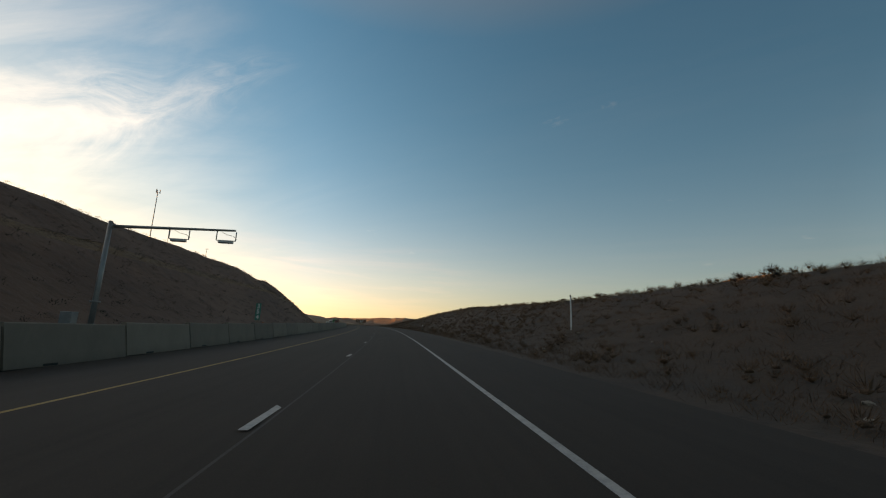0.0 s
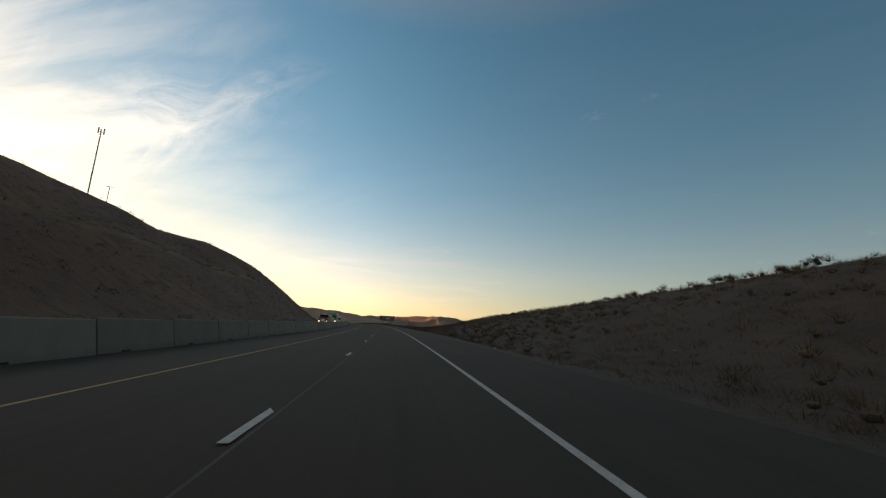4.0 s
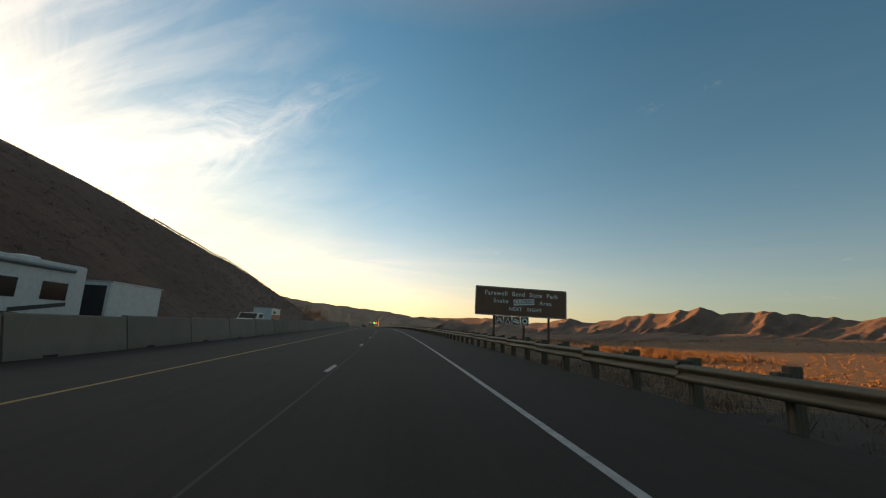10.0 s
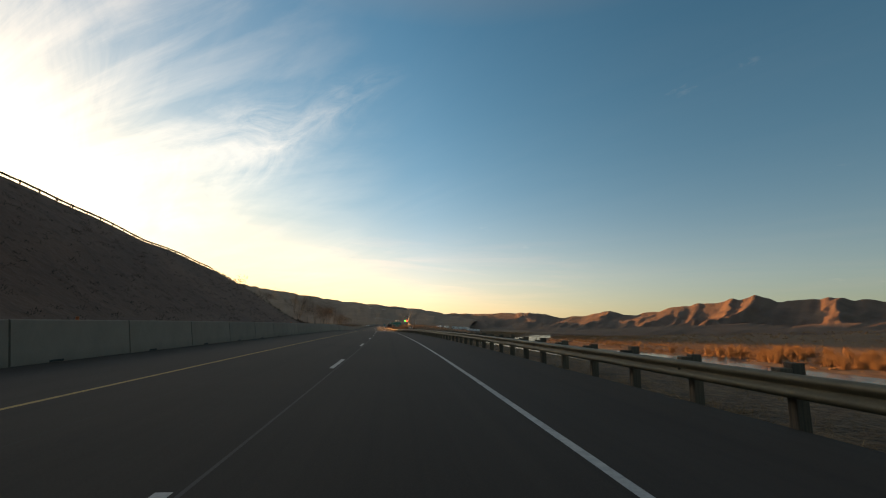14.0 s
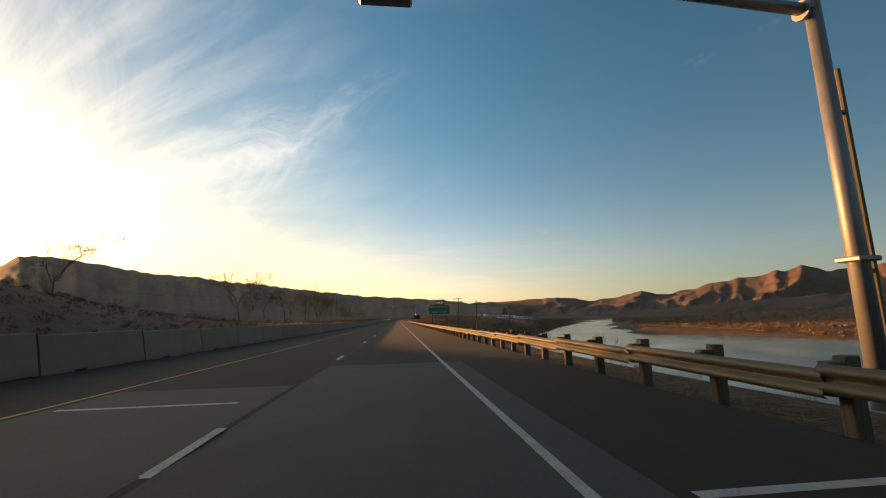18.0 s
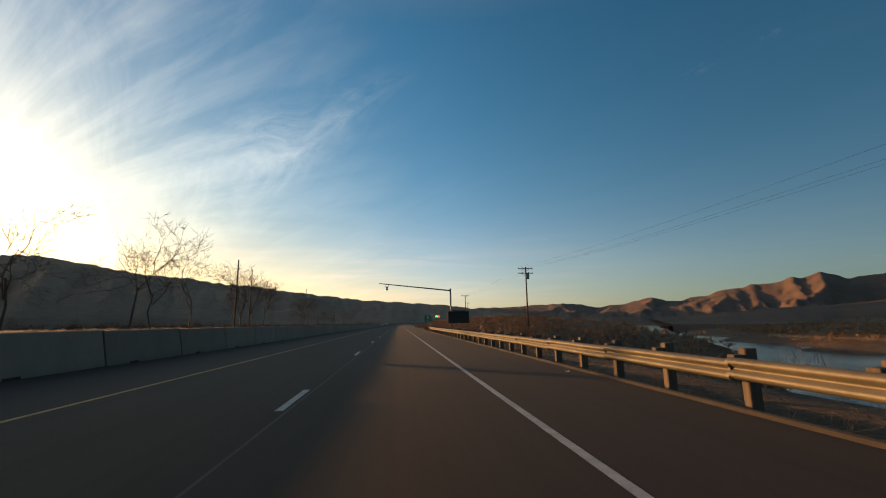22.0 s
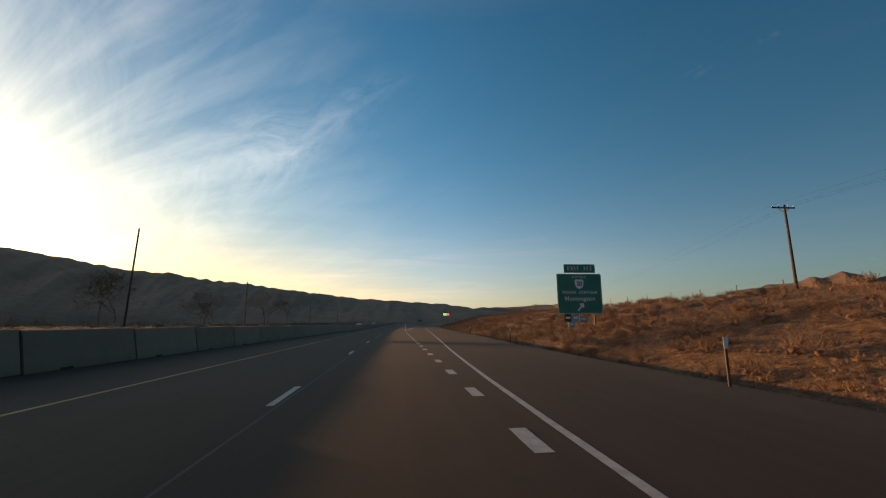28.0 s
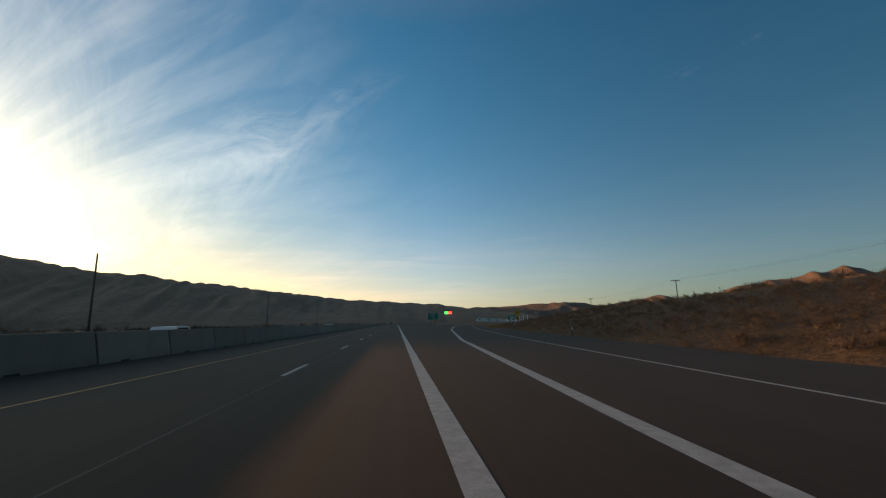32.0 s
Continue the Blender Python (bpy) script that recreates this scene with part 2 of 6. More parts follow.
def asphalt_material():
    m, n = material("asphalt")
    co = n.add("TexCoord").outputs["Object"]
    grit = n.noise(co, 55.0, 3, 0.7)
    patch = n.noise(co, 0.12, 4, 0.55, 0.6)
    uv = n.add("UVMap", uv_map="lane").outputs[0]
    lane = n.add("SeparateXYZ", {0: uv}).outputs["X"]
    streak = n.noise(n.add("Mapping", {"Vector": uv, "Scale": (1.4, 0.012, 1)}), 3.0, 4, 0.6)
    # wheel tracks and oil line, worn into each lane
    tracks = n.math("ABSOLUTE", n.math("SINE", n.math("MULTIPLY", lane, 2 * math.pi / 3.66)))
    f = n.math("ADD", n.math("MULTIPLY", patch, 0.45), n.math("MULTIPLY", streak, 0.45))
    f = n.math("ADD", f, n.math("MULTIPLY", tracks, 0.08))
    c = n.mix(n.ramp(f, [(0.3, 0.0), (0.72, 1.0)]), rgb(0.029, 0.0212, 0.0165), rgb(0.050, 0.0370, 0.0290))
    c = n.mix(n.math("MULTIPLY", n.ramp(grit, [(0.45, 0.0), (0.8, 1.0)]), 0.35), c, rgb(0.080, 0.062, 0.050))
    finish(n, c, 0.95, 0, grit, 0.28, 0.005, Specular_IOR_Level=0.30)
    return m


def ground_material():
    """Dry grassland: straw, bare soil and dark brush in patches; sand low by the river."""
    m, n = material("dry_grassland")
    co = n.add("TexCoord").outputs["Object"]
    broad = n.noise(co, 0.012, 5, 0.6, 0.8)
    mid = n.noise(co, 0.22, 5, 0.65, 0.4)
    fine = n.noise(co, 2.6, 5, 0.7)
    f = n.math("ADD", n.math("MULTIPLY", broad, 0.4), n.math("MULTIPLY", mid, 0.6))
    c = n.mix(n.ramp(f, [(0.36, 0.0), (0.62, 1.0)]), rgb(0.105, 0.055, 0.027), rgb(0.225, 0.118, 0.055))
    c = n.mix(n.ramp(fine, [(0.46, 0.0), (0.62, 0.7)]), c, rgb(0.30, 0.170, 0.078))
    spots = n.noise(co, 0.75, 3, 0.6)
    c = n.mix(n.ramp(spots, [(0.56, 0.0), (0.66, 0.75)]), c, rgb(0.050, 0.034, 0.020))
    brush = n.noise(co, 0.035, 5, 0.68, 1.2)
    c = n.mix(n.ramp(brush, [(0.50, 0.0), (0.60, 0.65)]), c, rgb(0.085, 0.046, 0.024))
    low = n.add("SeparateXYZ", {0: co}).outputs["Z"]
    sand = n.math("SUBTRACT", 1.0, n.math("MULTIPLY", n.math("ABSOLUTE", n.math("ADD", low, 9.4)), 1.3), clamp=True)
    c = n.mix(n.math("MULTIPLY", sand, n.ramp(brush, [(0.42, 0.6), (0.56, 0.0)])), c, rgb(0.27, 0.165, 0.092))
    tufts = n.noise(co, 4.6, 4, 0.65, 0.6)
    c = n.mix(n.ramp(tufts, [(0.47, 0.0), (0.60, 0.8)]), c, rgb(0.060, 0.033, 0.017))
    grains = n.noise(co, 11.0, 4, 0.7)
    c = n.mix(n.ramp(grains, [(0.50, 0.0), (0.70, 0.5)]), c, rgb(0.30, 0.165, 0.075))
    h = n.math("ADD", n.math("MULTIPLY", n.math("SUBTRACT", 1.0, tufts), 0.9), n.math("ADD", n.math("MULTIPLY", fine, 0.4), n.math("MULTIPLY", grains, 0.22)))
    finish(n, c, 0.95, 0, h, 0.9, 0.40)
    return m


def hill_material(name, a, b, dark, scale):
    m, n = material(name)
    co = n.add("TexCoord").outputs["Object"]
    f1 = n.noise(co, scale, 6, 0.62, 0.7)
    f2 = n.noise(co, scale * 14, 5, 0.65)
    c = n.mix(n.ramp(f1, [(0.35, 0.0), (0.65, 1.0)]), rgb(*a), rgb(*b))
    c = n.mix(n.ramp(f2, [(0.52, 0.0), (0.68, 0.7)]), c, rgb(*dark))
    finish(n, c, 0.95, 0, n.math("ADD", n.math("MULTIPLY", f1, 0.5), n.math("MULTIPLY", f2, 0.5)), 0.8, 0.08 / scale if scale < 0.01 else 0.025 / scale)
    return m


def water_material():
    m, n = material("river_water")
    co = n.add("TexCoord").outputs["Object"]
    a = n.noise(n.add("Mapping", {"Vector": co, "Scale": (1, 0.5, 1)}), 1.1, 4, 0.6)
    b = n.noise(co, 0.06, 3, 0.5)
    h = n.math("MULTIPLY", a, n.ramp(b, [(0.35, 0.25), (0.65, 1.0)]))
    finish(n, rgb(0.022, 0.045, 0.062), 0.10, 0, h, 0.6, 0.30, IOR=1.33)
    return m


def concrete_material():
    m, n = material("barrier_concrete")
    co = n.add("TexCoord").outputs["Object"]
    z = n.add("SeparateXYZ", {0: co}).outputs["Z"]
    stain = n.noise(n.add("Mapping", {"Vector": co, "Scale": (1, 0.8, 0.5)}), 1.6, 5, 0.65, 0.4)
    pores = n.noise(co, 45, 3, 0.6)
    splash = n.math("SUBTRACT", 1.0, n.math("MULTIPLY", z, 2.6), clamp=True)
    f = n.math("ADD", n.math("MULTIPLY", n.ramp(stain, [(0.35, 0.0), (0.7, 1.0)]), 0.4), n.math("MULTIPLY", n.math("MULTIPLY", splash, pores), 0.9), clamp=True)
    c = n.mix(f, rgb(0.265, 0.203, 0.155), rgb(0.160, 0.122, 0.093))
    c = n.mix(1.0, c, n.ramp(n.add("ObjectInfo").outputs["Random"], [(0, 0.86), (1, 1.1)]), "MULTIPLY")
    finish(n, c, 0.9, 0, pores, 0.3, 0.01)
    return m


def timber_material(name, a, b):
    m, n = material(name)
    co = n.add("TexCoord").outputs["Object"]
    grain = n.noise(n.add("Mapping", {"Vector": co, "Scale": (14, 14, 0.9)}), 2.0, 5, 0.65, 0.5)
    c = n.mix(n.ramp(grain, [(0.3, 0.0), (0.7, 1.0)]), rgb(*a), rgb(*b))
    c = n.mix(1.0, c, n.ramp(n.add("ObjectInfo").outputs["Random"], [(0, 0.75), (1, 1.2)]), "MULTIPLY")
    finish(n, c, 0.85, 0, grain, 0.5, 0.01)
    return m


ASPHALT, GROUND, WATER, CONCRETE = asphalt_material(), ground_material(), water_material(), concrete_material()
HILL = hill_material("hill_scrub", (0.085, 0.042, 0.027), (0.150, 0.076, 0.046), (0.058, 0.029, 0.018), 0.03)
# soil of the first bank and roadside, its colours deepened for the shade there
SHADED_BANK = hill_material("shaded_bank_soil", (0.040, 0.026, 0.018), (0.070, 0.044, 0.028), (0.034, 0.022, 0.015), 0.35)
FAR_HILL = hill_material("far_hills", (0.112, 0.058, 0.034), (0.170, 0.092, 0.054), (0.078, 0.043, 0.028), 0.0035)
HILL_FAR = hill_material("left_ridge", (0.190, 0.115, 0.072), (0.260, 0.165, 0.105), (0.135, 0.085, 0.056), 0.004)
SLAB = worn("road_concrete", (0.048, 0.040, 0.033), (0.078, 0.066, 0.055), 0.6, 30, 0.85)
PAINT_W = worn("white_road_paint", (0.26, 0.25, 0.235), (0.50, 0.48, 0.45), 5.0, 30, 0.7)
PAINT_Y = worn("yellow_road_paint", (0.24, 0.14, 0.03), (0.42, 0.25, 0.05), 5.0, 30, 0.7)
STEEL = worn("galvanised_steel", (0.108, 0.088, 0.056), (0.180, 0.148, 0.094), 1.6, 30, 0.6, 0.35, 0.08, 0.08)
POLE_GREY = worn("grey_pole_steel", (0.20, 0.20, 0.20), (0.30, 0.30, 0.29), 2.0, 30, 0.5, 0.5, 0.05)
TIMBER = timber_material("post_timber", (0.075, 0.050, 0.033), (0.165, 0.115, 0.075))
POLE_WOOD = timber_material("pole_timber", (0.060, 0.040, 0.028), (0.13, 0.088, 0.058))
GREEN = worn("green_sign_sheeting", (0.010, 0.150, 0.105), (0.016, 0.20, 0.142), 1.2, 50, 0.45, 0, 0.02)
BROWN = worn("brown_sign_sheeting", (0.165, 0.062, 0.034), (0.22, 0.085, 0.048), 1.2, 50, 0.5, 0, 0.02)
BLUE = worn("blue_sign_sheeting", (0.10, 0.26, 0.33), (0.15, 0.34, 0.42), 1.2, 50, 0.5, 0, 0.02)
YELLOW = worn("yellow_sign_sheeting", (0.55, 0.30, 0.02), (0.70, 0.40, 0.03), 1.2, 50, 0.5, 0, 0.02)
LETTER = worn("white_sign_letters", (0.70, 0.69, 0.66), (0.86, 0.85, 0.81), 2.0, 50, 0.5, 0, 0.02)
BLACK = plain("black_panel", (0.020, 0.020, 0.022), 0.5)
ALU = worn("aluminium_back", (0.35, 0.35, 0.35), (0.5, 0.5, 0.5), 2, 40, 0.4, 0.6, 0.03)


# ---------- building helpers ----------
def mesh_of(name, verts, faces, mat, smooth=False):
    me = bpy.data.meshes.new(name)
    me.from_pydata([tuple(map(float, v)) for v in verts], [], [tuple(map(int, f)) for f in faces])
    me.materials.append(mat)
    if smooth:
        me.shade_smooth()
    me.update()
    return me


def bake(name, bm, mat, smooth=False):
    me = bpy.data.meshes.new(name)
    bm.normal_update()
    bm.to_mesh(me)
    bm.free()
    me.materials.append(mat)
    if smooth:
        me.shade_smooth()
    return me


def part(name, bm, mat, parent, label="", smooth=False):
    """A mesh object of its own under a thing or a part; bm may be a bmesh or a ready mesh."""
    me = bm if isinstance(bm, bpy.types.Mesh) else bake(name, bm, mat, smooth)
    ob = new(name, me)
    ob.parent = parent
    if label:
        ob["label"] = label
    return ob


def thing(name, m, label, category, group="", kind=""):
    ob = new(name)
    ob.empty_display_size = 0.3
    ob.matrix_basis = m
    return tagged(ob, label, category, group, kind)


def box(bm, c, size, rot=None, bevel=0.0):
    """Adds a box with its centre at c; rot is an optional 4x4."""
    m = Matrix.Translation(c) @ (rot or Matrix()) @ Matrix.Diagonal((*size, 1))
    r = bmesh.ops.create_cube(bm, size=1.0, matrix=m)
    if bevel:
        edges = list({e for v in r["verts"] for e in v.link_edges})
        bmesh.ops.bevel(bm, geom=edges, offset=bevel, segments=1, affect="EDGES")
    return bm


def boxes(*specs, bevel=0.0):
    bm = bmesh.new()
    for c, size, *rot in specs:
        box(bm, c, size, rot[0] if rot else None, bevel)
    return bm


def tube(bm, a, b, r0, r1=None, seg=8, caps=True):
    a, b = Vector(a), Vector(b)
    d = b - a
    m = Matrix.Translation((a + b) / 2) @ d.to_track_quat("Z", "Y").to_matrix().to_4x4()
    bmesh.ops.create_cone(bm, cap_ends=caps, segments=seg, radius1=r0, radius2=r0 if r1 is None else r1, depth=d.length, matrix=m)
    return bm


def tubes(*specs, seg=8):
    bm = bmesh.new()
    for sp in specs:
        tube(bm, *sp, seg=seg)
    return bm


def sheet(name, s, l, z, mat, smooth=False, uv=False):
    """A surface over a grid of s (rows) by l (columns); z an array over the road's height."""
    s, l = np.asarray(s, float), np.asarray(l, float)
    S, L = np.meshgrid(s, l, indexing="ij")
    p = at(S, L, 0)
    p[..., 2] += z
    n, k = S.shape
    i = np.arange((n - 1) * (k - 1))
    a = (i // (k - 1)) * k + i % (k - 1)
    faces = np.stack([a, a + 1, a + k + 1, a + k], 1)
    me = mesh_of(name, p.reshape(-1, 3), faces, mat, smooth)
    if uv:
        lay = me.uv_layers.new(name="lane")
        idx = np.empty(len(me.loops), int)
        me.loops.foreach_get("vertex_index", idx)
        flat_uv = np.stack([L.ravel()[idx], S.ravel()[idx]], 1).ravel()
        lay.data.foreach_set("uv", flat_uv)
    return me


def words(txt, size, mat, parent, at_xyz, name="lettering", align="CENTER", spacing=1.08, label="", bold=0.0):
    """Lettering as a mesh in the x-z plane of its parent, facing back along -y."""
    cu = bpy.data.curves.new(name, "FONT")
    cu.body, cu.size, cu.align_x, cu.align_y, cu.space_character, cu.extrude, cu.offset = txt, size, align, "CENTER", spacing, 0.004, bold
    tmp = bpy.data.objects.new("tmp", cu)
    scene.collection.objects.link(tmp)
    me = bpy.data.meshes.new_from_object(tmp.evaluated_get(bpy.context.evaluated_depsgraph_get()))
    bpy.data.objects.remove(tmp)
    me.transform(Matrix.Rotation(radians(90), 4, "X"))
    me.materials.clear()
    me.materials.append(mat)
    ob = new(name, me)
    ob.parent = parent
    ob.matrix_basis = Matrix.Translation(at_xyz)
    if label:
        ob["label"] = label
    return ob

# ---------- ground ----------
def smooth01(x):
    x = np.clip(x, 0, 1)
    return x * x * (3 - 2 * x)


_rng = np.random.default_rng(7)
_waves = [(_rng.uniform(-1, 1, 2), _rng.uniform(0, 6.28)) for _ in range(28)]


def rough(x, y, size):
    """Soft irregular relief of about -1 to 1, features of about that size in metres."""
    v = 0
    for i, (k, ph) in enumerate(_waves):
        f = 2.2 * (1 + 0.35 * (i % 7)) / size
        v = v + np.sin((k[0] * x + k[1] * y) * f + ph) / (1 + 0.25 * (i % 7))
    return v / 9.0


WATER_Z = -10.0
NEAR_S = [440, 470, 500, 600, 690, 740, 780, 830, 870, 930, 1065, 1200, 1500]
NEAR_L = [70, 62, 52, 26, 24, 30, 47, 73, 90, 114, 168, 250, 420]
FAR_L = [60, 90, 150, 212, 214, 210, 204, 184, 178, 200, 275, 370, 600]


def far_rise(s, l):
    """The flats beyond the river climb gently towards the foothills."""
    return smooth01((l - 200) / 600) + 32.0 * smooth01((l - 225) / 900) * (1 - smooth01((s - 900) / 800))


def ground_z(s, l):
    """Height of the ground over the road at (s, l)."""
    s, l = np.broadcast_arrays(np.asarray(s, float), np.asarray(l, float))
    x, y = s * 1.0, l * 1.0
    rz = road_z(s)
    z = np.full(s.shape, -0.12)
    # right side: cut bank, then open ground, embankment to the river, and the later bank
    cut = np.interp(s, [-300, 60, 100, 140, 175, 215, 250], [4.6, 4.6, 5.5, 5.3, 4.1, 3.2, 0.0])
    bank1 = cut * smooth01((l - 4.6) / 17) + np.where(l > 22, -0.02 * (l - 22) * (cut / 5.2), 0)
    late = smooth01((s - 722) / 50) * (1 - smooth01((s - 1080) / 120))
    lift = np.interp(s, [760, 815, 860, 920, 1010, 1050, 1090, 1150], [0, 2.6, 2.8, 3.5, 3.6, 3.8, 3.2, 1.2])
    shift = np.interp(s, [900, 960, 1010, 1060, 1140], [0, 3.0, 3.8, 6.0, 14.0])
    bank2 = lift * smooth01((l - 5.5 - shift) / 19) - 0.55 * smooth01((s - 796) / 15) * (1 - smooth01((s - 1080) / 60)) * np.exp(-((l - 6.3 - shift) / 1.5) ** 2)
    plain_z = np.interp(s, [260, 430], [-3.2, -9.2]) - rz + far_rise(s, l)
    open1 = smooth01((s - 150) / 110)
    drop = smooth01((l - 5) / np.interp(s, [200, 330, 420, 500, 600, 760, 800, 1080, 1400], [160, 70, 46, 34, 17, 26, 60, 300, 300]))
    right = bank1 + bank2 + open1 * drop * plain_z * (1 - 0.82 * late * (1 - smooth01((l - 42) / 50)))
    # river bed
    near, far = np.interp(s, NEAR_S, NEAR_L), np.interp(s, NEAR_S, FAR_L)
    wob = 3.0 * rough(s, l, 60)
    inside = smooth01((l + wob - near) / 5) * smooth01((far + 2 * wob - l) / 7) * np.where((s > 445) & (s < 1480), 1, 0)
    right = right * (1 - inside) + (WATER_Z - 2.0 - rz) * inside
    # left side: carriageway, then the long hillside, which ends past s = 600
    crest = np.interp(s, [-300, 100, 150, 190, 215, 250, 285, 330, 375, 430, 475, 505, 530, 570, 600, 614, 626, 638, 652, 668, 690, 720, 1500], [22.5, 22.5, 23.5, 24.5, 25.3, 24.3, 27.5, 27.5, 27.8, 25.5, 23.2, 23.0, 21.5, 20.0, 18.5, 16.0, 11.5, 8.0, 5.4, 3.6, 2.2, 1.2, 0.8])
    toe = np.interp(s, [0, 560, 660], [-27, -27, -26])
    width = np.interp(s, [0, 250, 450, 600, 700], [36, 35, 35, 32, 14])
    u = (toe - l) / width
    bench = np.interp(u, [0, 0.50, 0.64, 1], [0, 0.56, 0.585, 1])
    old = 1 - smooth01((s - 270) / 60)
    left = crest * (0.3 * smooth01(u) + 0.7 * np.clip(u, 0, 1) * (1 - old) + 0.7 * bench * old) + np.where(u > 1, (l - toe + width) * -0.06 * (crest > 6), 0)
    z = z + np.where(l > 4, right, 0) + np.where(l < -26, left, 0)
    amp = np.clip((np.abs(l + 9) - 17) / 30, 0, 1)
    z = z + amp * np.where(inside > 0.2, 0, 1) * (0.10 * rough(x, y, 6) + 0.28 * np.minimum(1, np.clip(left, 0, 99) / 6 + bank1 + bank2 + 0.25) * rough(x, y, 22))
    z = z + np.clip(left / 20, 0, 1) * (1.5 * rough(x, y, 60) + 0.55 * rough(x + 40, y, 13))
    return z


s_near = np.concatenate([np.arange(-60, 1180, 5.0), np.arange(1180, 1700, 20.0), np.arange(1700, 5100, 200.0)])
l_all = np.concatenate([[-4200, -3200, -2400, -1800, -1300, -950, -700, -520, -400, -310, -250, -200, -165, -140, -120, -105], np.arange(-95, -26, 3.0), [-26, -25, -20, -12, -4, 2, 3.6, 4.2], np.arange(5, 40, 1.5), np.arange(41, 110, 4.0), [115, 130, 150, 175, 210, 260, 330, 420, 540, 700, 950, 1300, 1800, 2400, 3200, 4400]])
Sg, Lg = np.meshgrid(s_near, l_all, indexing="ij")
zg = ground_z(Sg, Lg)
fade = smooth01((np.abs(Lg) - 250) / 500)
far_fade = smooth01((Sg - 1300) / 700)
zabs = zg + road_z(Sg)
flats = np.where(Lg > 0, np.interp(Sg, [260, 430], [-3.2, -9.2]) + far_rise(Sg, Lg), -2.0)
zabs = zabs * (1 - fade) + flats * fade
zabs = np.where(np.abs(Lg + 10) > 30, zabs * (1 - far_fade) + (flats + 0.5) * far_fade, zabs)
ground = new("ground", sheet("ground", s_near, l_all, zabs - road_z(Sg), GROUND, True))
tagged(ground, "dry straw-coloured grassland with bare soil and dark brush", "ground", kind="structure")
# the hillside is darker scrub
ground.data.materials.append(HILL)
ground.data.materials.append(SHADED_BANK)
k = len(l_all)
for f in ground.data.polygons:
    i = f.vertices[0]
    if -51 < l_all[i % k] < -45 and s_near[i // k] < 290:
        f.material_index = 0
    elif l_all[i % k] < -27 and s_near[i // k] < 700:
        f.material_index = 1
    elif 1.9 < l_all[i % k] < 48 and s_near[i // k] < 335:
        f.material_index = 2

wv = [at(s, l, 0) for s, l in ((430, 8), (1700, 8), (1700, 800), (430, 500))]
water = new("water", mesh_of("water", [(v[0], v[1], WATER_Z) for v in wv], [(0, 3, 2, 1)], WATER))
tagged(water, "calm blue-grey river reflecting the evening sky", "river", kind="structure")

# ---------- road ----------
LANE = 3.66
YEL = -7.5
WALL = -11.9
EXIT_S = [880, 893, 907, 915, 924, 940, 956, 973, 1003, 1035, 1060, 1100, 1140, 1220, 1300]
EXIT_L = [0, 0.0, 0.32, 0.6, 1.05, 2.0, 2.85, 3.7, 5.0, 6.3, 8.4, 13.0, 19.0, 36, 56]      # edge line of the exit lane
rs = np.concatenate([np.arange(-60, 1300, 6.0), np.arange(1300, 2600, 40.0)])


def exit_l(s):
    return np.interp(s, EXIT_S, EXIT_L)


def strip(name, s, l0, l1, z, mat, cols=2, uv=False):
    """A strip between two offsets that may vary along s."""
    s = np.asarray(s, float)
    a, b = np.broadcast_to(l0, s.shape), np.broadcast_to(l1, s.shape)
    t = np.linspace(0, 1, cols)
    L = a[:, None] + (b - a)[:, None] * t
    S = np.repeat(s[:, None], cols, 1)
    p = at(S, L, z)
    i = np.arange((len(s) - 1) * (cols - 1))
    v = (i // (cols - 1)) * cols + i % (cols - 1)
    me = mesh_of(name, p.reshape(-1, 3), np.stack([v, v + 1, v + cols + 1, v + cols], 1), mat)
    if uv:
        lay = me.uv_layers.new(name="lane")
        idx = np.empty(len(me.loops), int)
        me.loops.foreach_get("vertex_index", idx)
        lay.data.foreach_set("uv", np.stack([L.ravel()[idx], S.ravel()[idx]], 1).ravel())
    return me


road = new("road", strip("road", rs, WALL - 0.8, 3.3 + exit_l(rs) * 0.95, 0.0, ASPHALT, 12, True))
tagged(road, "worn dark grey asphalt motorway with two lanes", "road", kind="structure")
back = new("road", strip("road", rs, -25.2, WALL - 0.7, -0.01, ASPHALT, 6, True))
tagged(back, "dark grey asphalt of the oncoming carriageway", "road", kind="structure")


def line(name, s, l0, l1, mat, label):
    return part(name, strip(name, s, l0, l1, 0.003, mat), mat, road, label)


line("edge_line", rs[rs <= 900], -0.06, 0.06, PAINT_W, "solid white edge line")
se = np.arange(894, 1290, 4.0)
line("edge_line", se, exit_l(se) - 0.06, exit_l(se) + 0.06, PAINT_W, "white edge line of the exit lane")
line("median_line", rs, YEL - 0.055, YEL + 0.055, PAINT_Y, "solid yellow edge line")
sg = np.arange(1000, 1500, 4.0)
gore_l = np.interp(sg, [1000, 1006, 1040], [0.0, -0.01, -0.02])
line("gore_line", sg, gore_l - 0.15, gore_l + 0.15, PAINT_W, "wide white gore line")
sr = np.concatenate([np.arange(1000, 1060, 2.0), np.arange(1060, 1290, 6.0)])
gore_r = np.interp(sr, [1000, 1003, 1008, 1020, 1035, 1060, 1100, 1140, 1220, 1300], [0.38, 0.55, 0.84, 1.5, 2.3, 4.0, 8.4, 14.2, 31, 51])
line("gore_line", sr, gore_r - 0.15, gore_r + 0.15, PAINT_W, "wide white gore line")
dash = mesh_of("lane_dash", [(-0.065, -1.525, 0), (0.065, -1.525, 0), (0.065, 1.525, 0), (-0.065, 1.525, 0)], [(0, 1, 2, 3)], PAINT_W)
DASH0 = 8.72 - 1.5
